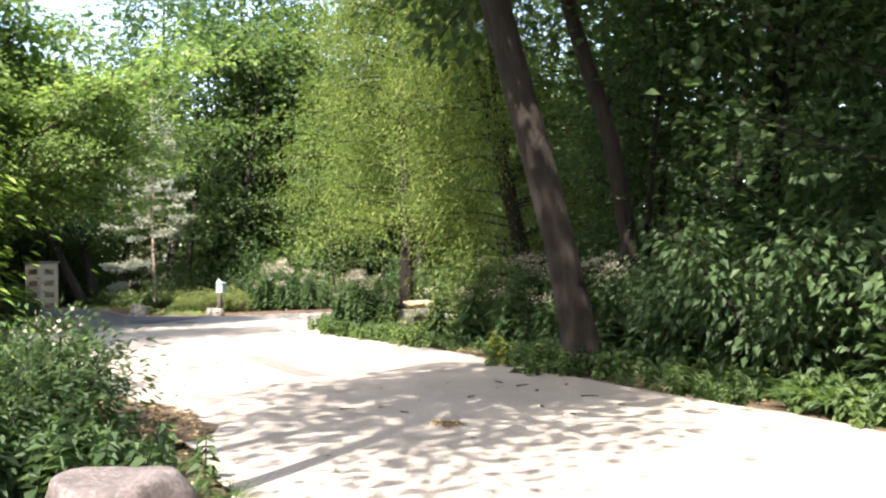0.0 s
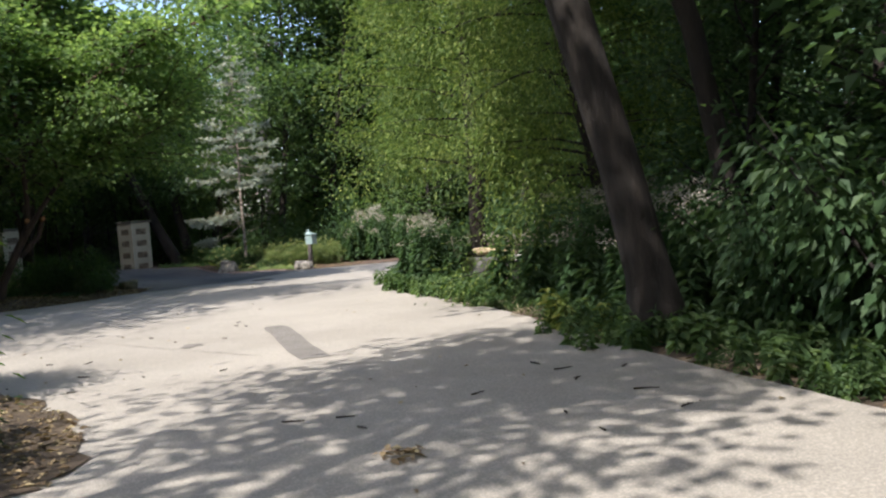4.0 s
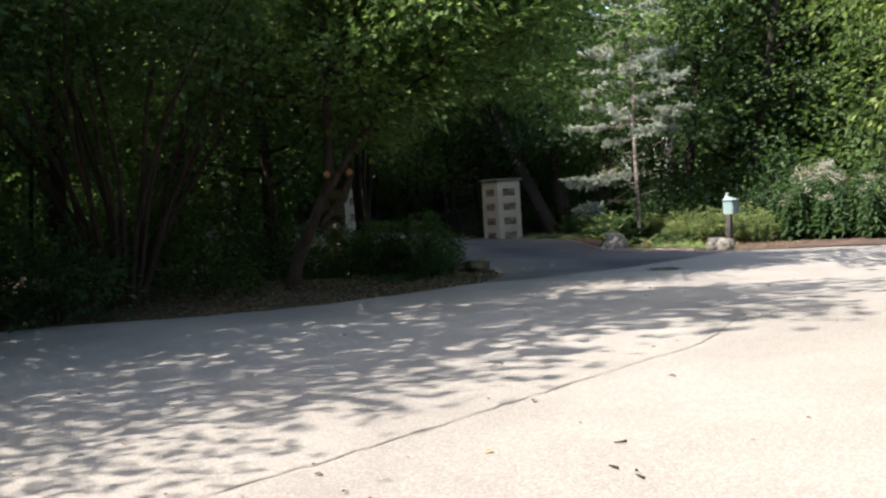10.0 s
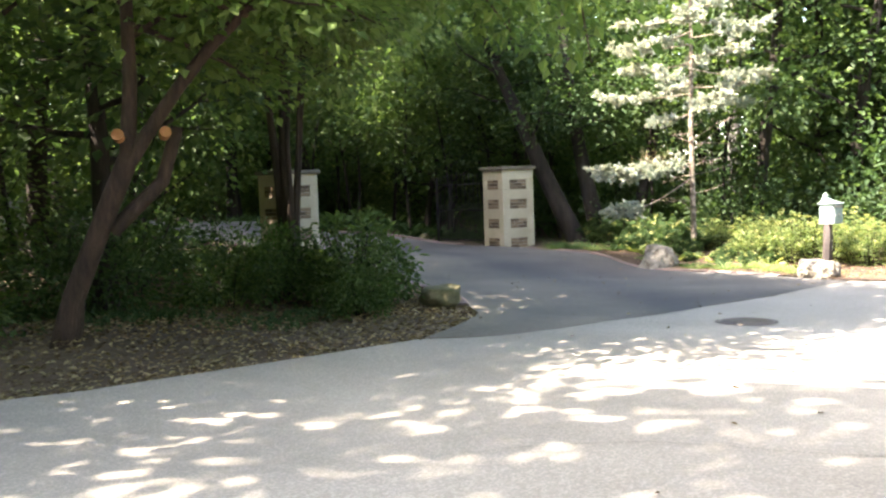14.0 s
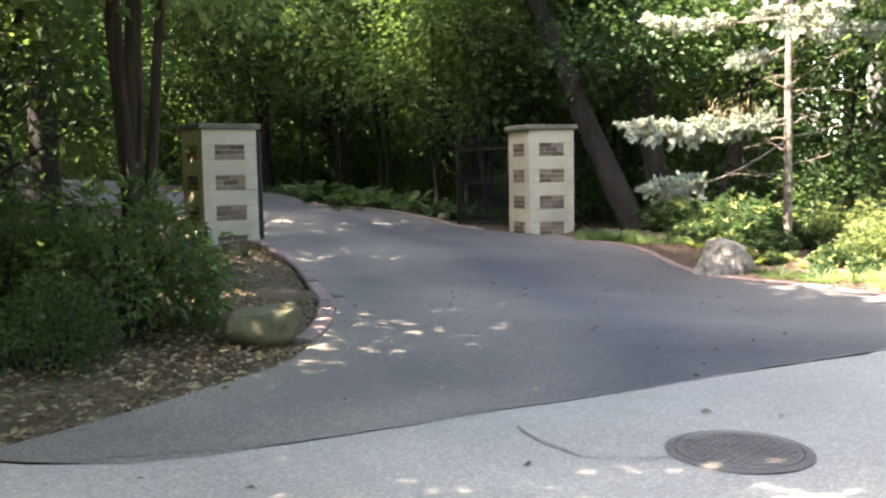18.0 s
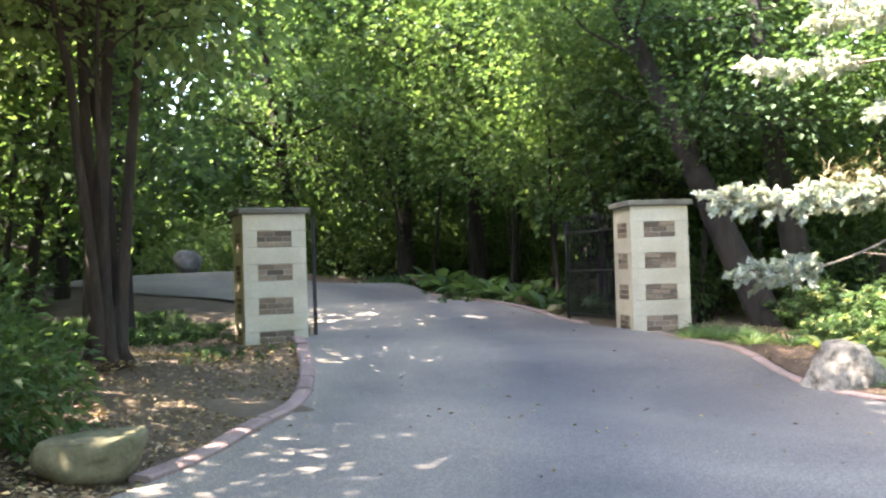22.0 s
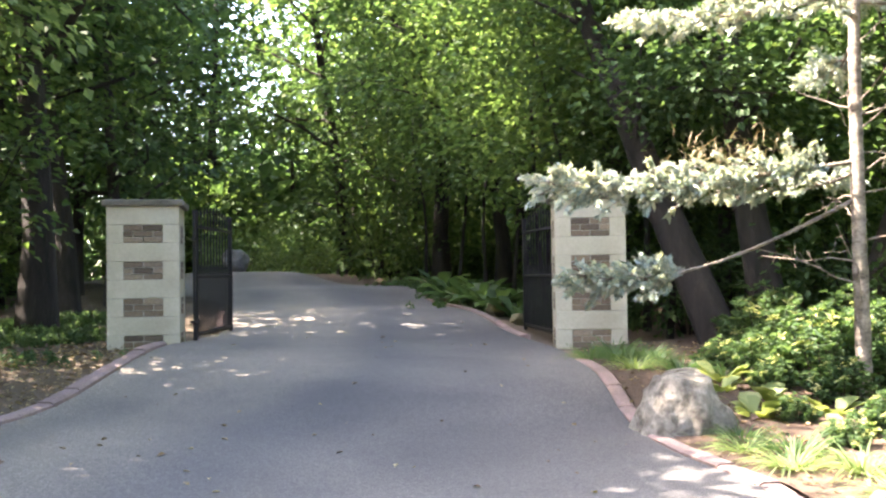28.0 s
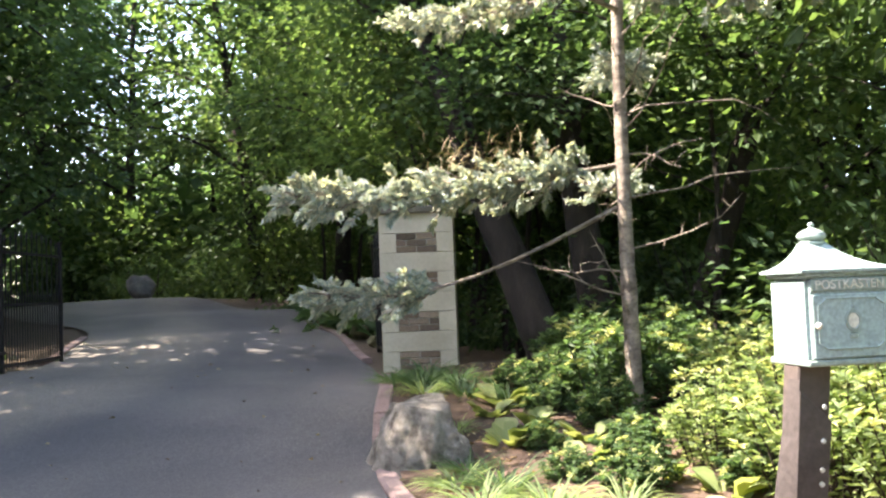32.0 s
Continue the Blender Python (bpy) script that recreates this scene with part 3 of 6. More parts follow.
# ---- gate ----
def pillar(name, at, turn, foot, label):
    """A square pillar of pale stone courses with brick panels let into every face."""
    e = thing(name, None, None, None, label, "gate pillar", "", "gate pillars")
    e.matrix_basis = pose(at[0], at[1], 0, 0, 0, turn)
    w, top, panel, plain = 0.78, 1.56, 0.205, 0.207
    corner = (w - 0.425) / 2
    z = top
    brick = [block(0.035, l, 0.06, bevel=0.005) for l in (0.205, 0.098)]
    long_brick, half_brick = (bpy.data.meshes.new("brick") for _ in range(2))
    for me, bm in zip((long_brick, half_brick), brick):
        bm.to_mesh(me)
        bm.free()
        me.materials.append(M_BRICK)
    rows = []
    for i in range(4):
        part("stone_course", block(w, w, plain - 0.003, (0, 0, z - plain + 0.0015), 0.004), M_STUCCO, e)
        z -= plain
        for sx in (-1, 1):
            for sy in (-1, 1):
                c = (w - corner) / 2
                part("corner_stone", block(corner, corner, panel - 0.002, (sx * c, sy * c, z - panel + 0.001), 0.003), M_STUCCO, e)
        part("mortar_bed", block(w - 0.03, w - 0.03, panel, (0, 0, z - panel)), M_MORTAR, e)
        rows.append(z - panel)
        z -= panel
    part("base", block(w, w, z - foot, (0, 0, foot), 0.008), M_STUCCO, e)
    for zp in rows:
        for side in range(4):
            face = pose(0, 0, 0, 0, 0, 90 * side)
            for c in range(3):
                zc = zp + 0.0045 + c * 0.068
                spots = ((-0.107, 0), (0.107, 0)) if c != 1 else ((-0.161, 1), (0, 0), (0.161, 1))
                for y, short in spots:
                    ob = thing("brick", (long_brick, half_brick)[short], None, e)
                    ob.matrix_basis = face @ pose(w / 2 - 0.0205, y, zc)
    part("cap", block(w + 0.1, w + 0.1, 0.075, (0, 0, top), 0.012), M_CAP, e, "weathered overhanging cap slab")
    return e


pillar("gate_pillar", (-16.66, 29.45), -11, -0.35, "pale stone gate pillar with four brown brick panels beside the bed")
pillar("gate_pillar", (-14.66, 34.12), -26, -0.4, "pale stone gate pillar with four brown brick panels behind the spruce")


def gate_leaf(hinge, end, label):
    h, t = np.array(hinge), np.array(end)
    long = float(np.linalg.norm(t - h))
    e = thing("gate_leaf", None, None, None, label, "gate", "", "iron gate leaves")
    e.matrix_basis = pose(h[0], h[1], gz(*((h + t) / 2)) + 0.03, 0, 0, math.degrees(math.atan2(t[1] - h[1], t[0] - h[0])))
    for x in (0.02, long - 0.02):
        part("gate_post", block(0.045, 0.045, 1.5, (x, 0, 0), 0.004), M_IRON, e)
    for z in (0.06, 0.72, 1.3):
        part("rail", block(long - 0.05, 0.03, 0.03, (long / 2, 0, z), 0.003), M_IRON, e)
    n = int(long / 0.13)
    for i in range(1, n):
        x = long * i / n
        hi = 1.42 + 0.1 * math.sin(math.pi * i / n)
        bm = block(0.013, 0.013, hi - 0.03, (x, 0, 0.03))
        bmesh.ops.create_cone(bm, cap_ends=True, segments=4, radius1=0.018, radius2=0.002, depth=0.08, matrix=Matrix.Translation((x, 0, hi + 0.03)))
        part("bar", bm, M_IRON, e)
    for i in range(n):
        bm = block(0.012, 0.012, 0.78, (long * (i + 0.5) / n, 0, 0.04))
        bmesh.ops.create_cone(bm, cap_ends=True, segments=4, radius1=0.014, radius2=0.002, depth=0.06, matrix=Matrix.Translation((long * (i + 0.5) / n, 0, 0.85)))
        part("short_bar", bm, M_IRON, e)
    part("hinge_strap", block(0.2, 0.05, 0.03, (0.0, 0, 1.15), 0.004), M_IRON, e)
    part("hinge_strap", block(0.2, 0.05, 0.03, (0.0, 0, 0.2), 0.004), M_IRON, e)


gate_leaf((-16.4, 29.95), (-17.85, 30.6), "black wrought-iron gate leaf standing open beside its pillar")
gate_leaf((-15.1, 33.95), (-16.7, 34.35), "black wrought-iron gate leaf standing open along the drive edge")


# ---- mailbox ----
def words(text, size, extrude, material, parent, m, label=""):
    cu = bpy.data.curves.new("lettering", "FONT")
    cu.body, cu.size, cu.extrude, cu.align_x, cu.align_y = text, size, extrude, "CENTER", "CENTER"
    tmp = new("lettering_source", cu)
    me = bpy.data.meshes.new_from_object(tmp.evaluated_get(bpy.context.evaluated_depsgraph_get()))
    bpy.data.objects.remove(tmp)
    ob = thing("lettering", me, material, parent, label)
    ob.matrix_basis = m
    return ob


def ring_mesh(r0, r1, depth, sx=1.0, sy=1.0, seg=28):
    bm = bmesh.new()
    loops = []
    for r, z in ((r0, 0), (r0, depth), (r1, depth), (r1, 0)):
        loops.append([bm.verts.new((r * sx * math.cos(t), r * sy * math.sin(t), z)) for t in np.linspace(0, 6.2832, seg, endpoint=False)])
    for k in range(3):
        for i in range(seg):
            bm.faces.new((loops[k][i], loops[k][(i + 1) % seg], loops[k + 1][(i + 1) % seg], loops[k + 1][i]))
    bmesh.ops.recalc_face_normals(bm, faces=bm.faces[:])
    return bm


def mailbox():
    x, y = -7.83, 32.91
    g = gz(x, y) - 0.03
    e = thing("mailbox", None, None, None, "pale green cast-metal mailbox with pagoda roof on a brown post", "mailbox")
    e.matrix_basis = pose(x, y, g, 0, 0, -13)
    w, d, h, zb = 0.33, 0.245, 0.305, 0.415 - g
    part("body", block(d, w, h, (0, 0, zb), 0.014, segments=2), M_MAILBOX, e)
    part("base_moulding", block(d + 0.014, w + 0.014, 0.022, (0, 0, zb - 0.012), 0.005), M_MAILBOX_TRIM, e)
    part("cornice", block(d + 0.018, w + 0.018, 0.02, (0, 0, zb + h - 0.006), 0.005), M_MAILBOX_TRIM, e)
    peak = -d * 0.36
    bm = bmesh.new()
    rings = []
    for f, z in ((1.15, 0.0), (1.16, 0.01), (0.98, 0.018), (0.78, 0.032), (0.58, 0.052), (0.4, 0.078), (0.28, 0.104), (0.25, 0.112)):
        k = 1 - min(1.0, f)
        rings.append([bm.verts.new((sx * d / 2 * f + peak * k / 0.75, sy * w / 2 * f, zb + h + 0.012 + z)) for sx, sy in ((-1, -1), (1, -1), (1, 1), (-1, 1))])
    for a, b in zip(rings, rings[1:]):
        for i in range(4):
            bm.faces.new((a[i], a[(i + 1) % 4], b[(i + 1) % 4], b[i]))
    bm.faces.new(rings[0][::-1])
    bm.faces.new(rings[-1])
    part("roof", bm, M_MAILBOX, e)
    bm = bmesh.new()
    prof = ((0.046, -0.004), (0.05, 0.006), (0.04, 0.012), (0.05, 0.018), (0.055, 0.027), (0.05, 0.04), (0.03, 0.052), (0.012, 0.06), (0.009, 0.064), (0.013, 0.071), (0.009, 0.079), (0.0, 0.082))
    loops = [[bm.verts.new((r * 0.9 * math.cos(t), r * 1.0 * math.sin(t), z)) for t in np.linspace(0, 6.2832, 18, endpoint=False)] for r, z in prof]
    for a, b in zip(loops, loops[1:]):
        for i in range(18):
            bm.faces.new((a[i], a[(i + 1) % 18], b[(i + 1) % 18], b[i]))
    bmesh.ops.transform(bm, matrix=Matrix.Translation((peak, 0, zb + h + 0.122)), verts=bm.verts)
    part("finial", bm, M_MAILBOX_TRIM, e)
    front = d / 2
    part("sign_plate", block(0.008, w - 0.03, 0.046, (front + 0.003, 0, zb + 0.25), 0.003), M_MAILBOX_TRIM, e)
    words("POSTKASTEN", 0.045, 0.002, M_LETTER, e, pose(front + 0.009, 0, zb + 0.272, 90, 0, 90))
    door = part("door", block(0.008, w - 0.03, 0.225, (front + 0.003, 0, zb + 0.015), 0.004), M_MAILBOX, e)
    for zz in (zb + 0.045, zb + 0.222):
        part("raised_border", block(0.006, 0.2, 0.007, (front + 0.009, 0, zz), 0.002), M_MAILBOX, door)
    for yy in (-0.13, 0.13):
        part("raised_border", block(0.006, 0.007, 0.13, (front + 0.009, yy, zb + 0.072), 0.002), M_MAILBOX, door)
    for sy in (-1, 1):
        for zz, tilt in ((zb + 0.06, -1), (zb + 0.211, 1)):
            o = part("raised_border", block(0.006, 0.04, 0.007, (0, 0, -0.0035), 0.002), M_MAILBOX, door)
            o.matrix_basis = pose(front + 0.009, sy * 0.115, zz, 35 * sy * -tilt, 0, 0)
    for r0, r1, dep, mat, nm in ((0.022, 0.031, 0.008, M_MAILBOX_TRIM, "emblem_ring"), (0.0, 0.021, 0.004, M_LETTER, "emblem")):
        o = part(nm, ring_mesh(r0, r1, dep, 1.0, 1.25), mat, e)
        o.matrix_basis = pose(front + 0.006, 0.005, zb + 0.145, 90, 0, 90)
    part("emblem_foot", block(0.006, 0.035, 0.018, (front + 0.009, 0.005, zb + 0.082), 0.004), M_MAILBOX_TRIM, e)
    part("emblem_crown", block(0.006, 0.012, 0.014, (front + 0.009, 0.005, zb + 0.186), 0.004), M_MAILBOX_TRIM, e)
    bm = bmesh.new()
    bmesh.ops.create_uvsphere(bm, u_segments=12, v_segments=8, radius=0.012, matrix=Matrix.Translation((front + 0.014, -0.132, zb + 0.13)))
    part("knob", bm, M_LETTER, door)
    bm = block(0.1, 0.13, zb + 0.1, (0, -0.1, -0.1), 0.006)
    for v in bm.verts:
        v.co.y -= (zb - v.co.z) * 0.1
    part("post", bm, M_POST, e, "dark brown weathered post")
    bm = block(0.012, 0.12, zb - 0.05, (0.062, -0.108, -0.05), 0.003)
    for v in bm.verts:
        v.co.y -= (zb - v.co.z) * 0.1
        if v.co.y > -0.13 and v.co.z > zb * 0.6:
            v.co.z -= 0.11
    sheath = part("sheath", bm, M_SHEATH, e, "grey-brown metal sheath screwed onto the post")
    bm = bmesh.new()
    rows = []
    for i in range(9):
        f = i / 8
        z = (zb - 0.06) * (1 - f) - 0.05 * f
        out = 0.01 + 0.045 * math.sin(1.9 * f) ** 1.3
        edge = -0.168 - (zb - z) * 0.1
        rows.append([bm.verts.new((0.064 + o, edge - d, z)) for o, d in ((0, 0), (-0.02, 0.35 * out), (-0.06, out), (-0.064, out - 0.006), (-0.022, 0.35 * out - 0.008), (-0.006, 0.0))])
    for a, b in zip(rows, rows[1:]):
        for k in range(6):
            bm.faces.new((a[k], a[(k + 1) % 6], b[(k + 1) % 6], b[k]))
    bmesh.ops.recalc_face_normals(bm, faces=bm.faces[:])
    part("flange", bm, M_SHEATH, e, "bent metal edge of the sheath")
    for zz in (zb - 0.16, zb - 0.28, zb - 0.38, zb - 0.43):
        bm = bmesh.new()
        bmesh.ops.create_cone(bm, cap_ends=True, segments=10, radius1=0.01, radius2=0.008, depth=0.006, matrix=pose(0.071, -0.07 - (zb - zz) * 0.1, zz, 0, 90, 0))
        part("screw", bm, M_LETTER, sheath)


mailbox()


# ---- stones ----
def boulder(name, at, size, seed, material, label, flat=0.35, rough=0.22, turn=0.0, sink=0.12, cat="rock"):
    bm = bmesh.new()
    bmesh.ops.create_icosphere(bm, subdivisions=5 if rough > 0.19 and size[2] > 0.5 else 4, radius=0.5)
    off = Vector((seed * 3.7, seed * 1.3, seed * 0.7))
    for v in bm.verts:
        p = v.co.copy()
        cell = noise.voronoi(p * 2.6 + off)[0][0]
        k = 1 + rough * noise.noise(p * 2.2 + off) * 2 + rough * 0.5 * noise.noise(p * 6 + off) - 0.12 * (0.5 - cell) + rough * 0.2 * noise.noise(p * 16 + off) - rough * 0.35 * max(0.0, noise.noise(p * 9 + off * 2)) ** 0.6
        v.co = p * k
        v.co.z = min(v.co.z, flat + 0.05 * noise.noise(p * 3 + off))
    bmesh.ops.transform(bm, matrix=Matrix.Diagonal((*size, 1)), verts=bm.verts)
    low = min(v.co.z for v in bm.verts)
    bmesh.ops.transform(bm, matrix=Matrix.Translation((0, 0, -low)), verts=bm.verts)
    me = bpy.data.meshes.new(name)
    bm.to_mesh(me)
    bm.free()
    me.polygons.foreach_set("use_smooth", np.ones(len(me.polygons), bool))
    ob = thing(name, me, material, None, label, cat)
    ob.matrix_basis = pose(at[0], at[1], gz(*at[:2]) - sink * size[2] + (at[2] if len(at) > 2 else 0), 0, 0, turn)
    return ob


boulder("boulder", (-10.6, 32.4), (0.56, 0.6, 1.06), 9, M_LIME, "pitted pale limestone boulder beside the drive edging", 0.4, 0.24, 75, 0.58)
boulder("boulder", (-7.66, 31.3), (0.52, 0.56, 0.54), 2, M_LIME, "pale rounded limestone boulder in front of the mailbox", 0.36, 0.2, 80, 0.42)
boulder("boulder", (-1.36, 3.85), (0.62, 0.55, 0.72), 3, M_GRANITE, "speckled pink-grey granite boulder at the lane edge", 0.22, 0.12, 20)
boulder("boulder", (-10.95, 26.1), (0.5, 0.62, 0.42), 4, M_MOSS, "flat-topped mossy stone in the leaf-covered bed", 0.2, 0.1, 10)
boulder("boulder", (-31.6, 33.0), (0.65, 0.75, 0.75), 5, M_GREYSTONE, "grey boulder beside the far bend of the driveway", 0.4, 0.16, 0)
boulder("boulder", (-0.75, 19.2), (0.9, 0.5, 0.75), 6, M_GREYSTONE, "grey stone half hidden among the corner plants", 0.3, 0.15, 15)
boulder("stone_slab", (-0.5, 18.75, 0.55), (0.62, 0.3, 0.2), 7, M_TAN, "tan split stone slab lying tilted on a grey stone", 0.25, 0.15, 20)


def utility_pole():
    e = thing("utility_pole", None, None, None, "tall grey wooden utility pole standing among far trees", "pole")
    x, y = -11.9, 41.0
    e.matrix_basis = pose(x, y, gz(x, y) - 0.2, 0.5, 0.4, 0)
    w = Wood()
    w.tube(np.array([(0, 0, 0), (0, 0, 3), (0, 0, 6), (0, 0, 9.5)]), (0.17, 0.16, 0.145, 0.12), 14)
    thing("shaft", w.mesh("shaft"), M_POLE, e)
    part("crossarm", block(1.8, 0.09, 0.11, (0, 0.14, 8.9), 0.008), M_POLE, e)


utility_pole()

# ---- trees of their own ----
rng = np.random.default_rng(11)


def leaning_tree():
    """The leaning fork with two sawn limbs."""
    w, l = Wood(), Leaves()
    x, y = -11.5, 21.3
    low = np.array([(0, 0, -0.1), (0.12, 0.03, 0.35), (0.42, 0.12, 0.95), (0.72, 0.2, 1.5)])
    w.tube(low, (0.14, 0.095, 0.085, 0.085), 12)
    a = np.array([(0.7, 0.2, 1.45), (0.72, 0.25, 2.1), (0.66, 0.3, 3.0), (0.6, 0.3, 4.2), (0.4, 0.2, 5.6)])
    w.tube(a, (0.07, 0.058, 0.05, 0.042, 0.022), 10)
    b = smooth_line(np.array([(0.72, 0.2, 1.45), (1.0, 0.5, 2.05), (1.3, 1.0, 2.7), (1.75, 1.7, 3.25), (2.3, 2.8, 3.9), (2.6, 4.2, 4.5)]), 0.5)
    w.tube(b, np.linspace(0.062, 0.016, len(b)), 10)
    w.tube(np.array([(0.45, 0.2, 0.9), (0.75, 0.5, 1.3), (0.85, 0.6, 1.75)]), (0.07, 0.06, 0.06), 8)
    c = smooth_line(np.array([(0.66, 0.3, 2.9), (1.6, 0.7, 4.2), (3.0, 1.5, 5.4), (4.3, 2.6, 6.1)]), 0.5)
    w.tube(c, np.linspace(0.06, 0.015, len(c)), 8)
    d = smooth_line(np.array([(0.66, 0.3, 3.0), (0.3, 1.6, 4.2), (0.1, 3.2, 5.2), (0.1, 5.0, 5.8)]), 0.5)
    w.tube(d, np.linspace(0.05, 0.012, len(d)), 8)
    top = smooth_line(np.array([(0.62, 0.3, 3.4), (0.35, 0.9, 4.8), (0.2, 1.5, 6.4), (0.3, 2.0, 8.2)]), 0.5)
    w.tube(top, np.linspace(0.055, 0.012, len(top)), 8)
    for path, k in ((a, 18), (b, 30), (c, 18), (d, 34), (top, 30)):
        for i in range(k):
            f = 0.35 + 0.64 * i / k
            at = on_path(path, f)
            way = unit(rng.normal(0, 1, 3) * (1, 1, 0.4) + (0.2, 0.1, 0.2))
            limb = bend(rng, at, way, rng.uniform(1.4, 3.0), 5, 0.18, 0.0)
            w.tube(limb, np.linspace(0.03, 0.006, 5), 5)
            for j in range(8):
                p = on_path(limb, 0.2 + 0.79 * j / 8)
                cluster(rng, l, p, way, 46 if p[2] < 5.5 else 24, 0.32, 0.12 if p[2] < 5.5 else 0.19, 0.4)
    e = plant("tree", w, l, (x, y, gz(x, y)), M_BARK_RED, M_LEAF_FRESH, "leaning brown tree with two freshly sawn limb stubs", "tree")
    for px, py, pz, t in ((0.80, 0.05, 1.66, -45), (0.98, 0.36, 1.68, -30)):
        bm = bmesh.new()
        bmesh.ops.create_cone(bm, cap_ends=True, segments=16, radius1=0.045, radius2=0.048, depth=0.09)
        o = part("sawn_stub", bm, M_CUT, e, "orange sawn limb end")
        o.matrix_basis = pose(px, py, pz, 75, 0, 60 + t + 30)
    return e


leaning_tree()


def vase_tree(at, stems, height, out, r, label, leaf_material, bark_material, seed, size=0.15, leafn=44, first=0.42, limbs=7, reach=0.24):
    g = np.random.default_rng(seed)
    w, l = Wood(), Leaves()
    for i in range(stems):
        a = 6.2832 * i / stems + g.uniform(-0.4, 0.4)
        k = out * g.uniform(0.6, 1.2)
        b = (0.14 * math.cos(a), 0.14 * math.sin(a), -0.1)
        grow(g, w, l, b, height * g.uniform(0.8, 1.05), r * g.uniform(0.7, 1.1), (k * math.cos(a), k * math.sin(a)), first, limbs, reach, 0.5, 6, leafn, 0.36, size, 0.085, sides=8)
    return plant("tree", w, l, (*at, gz(*at)), bark_material, leaf_material, label, "tree")


vase_tree((-12.7, 19.15), 20, 6.5, 0.36, 0.055, "many-stemmed brown tree spreading like a vase", M_LEAF, M_BARK_RED, 21, 0.12, 22, 0.55, 6)


def gate_tree():
    """Five stems that rise from one narrow foot and part above head height."""
    g = np.random.default_rng(22)
    w, l = Wood(), Leaves()
    for a, foot, out, r, h in ((0.2, 0.05, 0.02, 0.085, 6.6), (1.5, 0.08, 0.05, 0.07, 6.4), (2.8, 0.09, 0.06, 0.065, 6.0), (4.1, 0.08, 0.04, 0.075, 6.8), (5.3, 0.1, 0.09, 0.06, 5.8), (5.9, 0.07, 0.15, 0.045, 5.0)):
        base = (foot * math.cos(a), foot * math.sin(a), -0.1)
        way = (out * math.cos(a), out * math.sin(a))
        grow(g, w, l, base, h, r, way, 0.5, 14, 0.42, 0.5, 7, 46, 0.36, 0.12, 0.045, hang=0.3, sides=10)
    for a in np.linspace(0, 6.28, 7, endpoint=False):
        w.tube(np.array([(0.26 * math.cos(a), 0.26 * math.sin(a), -0.06), (0.14 * math.cos(a), 0.14 * math.sin(a), 0.08), (0.09 * math.cos(a), 0.09 * math.sin(a), 0.5)]), (0.03, 0.06, 0.05), 7)
    for a, z, long in ((-1.2, 3.1, 2.6), (-0.6, 3.3, 2.8), (0.1, 3.3, 3.0), (1.2, 3.6, 2.6), (-2.0, 3.0, 2.4), (-0.2, 3.7, 3.2)):
        limb = bend(g, (0.15 * math.cos(a), 0.15 * math.sin(a), z), (math.cos(a), math.sin(a), 0.2), long, 8, 0.08, -0.015)
        w.tube(limb, np.linspace(0.035, 0.006, 8), 6)
        for j in range(14):
            p = on_path(limb, 0.25 + 0.74 * j / 14)
            cluster(g, l, p, unit(limb[-1] - limb[0]), 26, 0.24, 0.11, 0.5, hang=0.6)
    x, y = -14.25, 26.92
    plant("tree", w, l, (x, y, gz(x, y)), M_BARK_BROWN, M_LEAF_PALE, "brown tree with six close stems beside the gate", "tree")


gate_tree()


def big_corner_tree():
    """The tall dark tree that leans over the lane's right edge."""
    w, l = Wood(), Leaves()
    g = np.random.default_rng(31)
    t = np.array([(0, 0, -0.2), (-0.1, 0, 0.6), (-0.3, -0.05, 1.6), (-0.62, -0.1, 2.9), (-0.98, -0.15, 4.3), (-1.35, -0.2, 6.2), (-1.5, -0.2, 8.5), (-1.5, -0.1, 11.5)])
    w.tube(t, (0.34, 0.22, 0.195, 0.19, 0.185, 0.16, 0.13, 0.05), 14)
    b = np.array([(0.95, 1.2, -0.2), (0.8, 1.1, 1.5), (0.55, 1.0, 3.0), (0.1, 0.9, 4.4), (-0.35, 0.8, 6.2), (-0.5, 0.8, 10)])
    w.tube(b, (0.16, 0.12, 0.11, 0.1, 0.09, 0.03), 10)
    for path, k, lo in ((t, 32, 0.66), (b, 16, 0.72)):
        for i in range(k):
            at = on_path(path, lo + (0.98 - lo) * i / k)
            a = g.uniform(0, 6.28)
            limb = bend(g, at, (math.cos(a), math.sin(a), 0.25), g.uniform(1.8, 3.8), 6, 0.15, 0.0)
            w.tube(limb, np.linspace(0.05, 0.008, 6), 5)
            for j in range(8):
                cluster(g, l, on_path(limb, 0.25 + 0.74 * j / 8), unit(limb[-1] - limb[0]), 36, 0.44, 0.2, 0.5)
    for i in range(12):
        at = on_path(t, 0.7 + 0.02 * i)
        limb = bend(g, at, (g.normal(-0.3, 0.35), -1, 0.1), g.uniform(2.2, 3.6), 6, 0.12, 0.0)
        w.tube(limb, np.linspace(0.05, 0.008, 6), 5)
        for j in range(9):
            cluster(g, l, on_path(limb, 0.2 + 0.79 * j / 9), unit(limb[-1] - limb[0]), 40, 0.36, 0.17, 0.5)
    plant("tree", w, l, (1.72, 11.5, gz(1.72, 11.5)), M_BARK, M_LEAF_DEEP, "tall dark-barked forked tree leaning over the lane", "tree")


big_corner_tree()


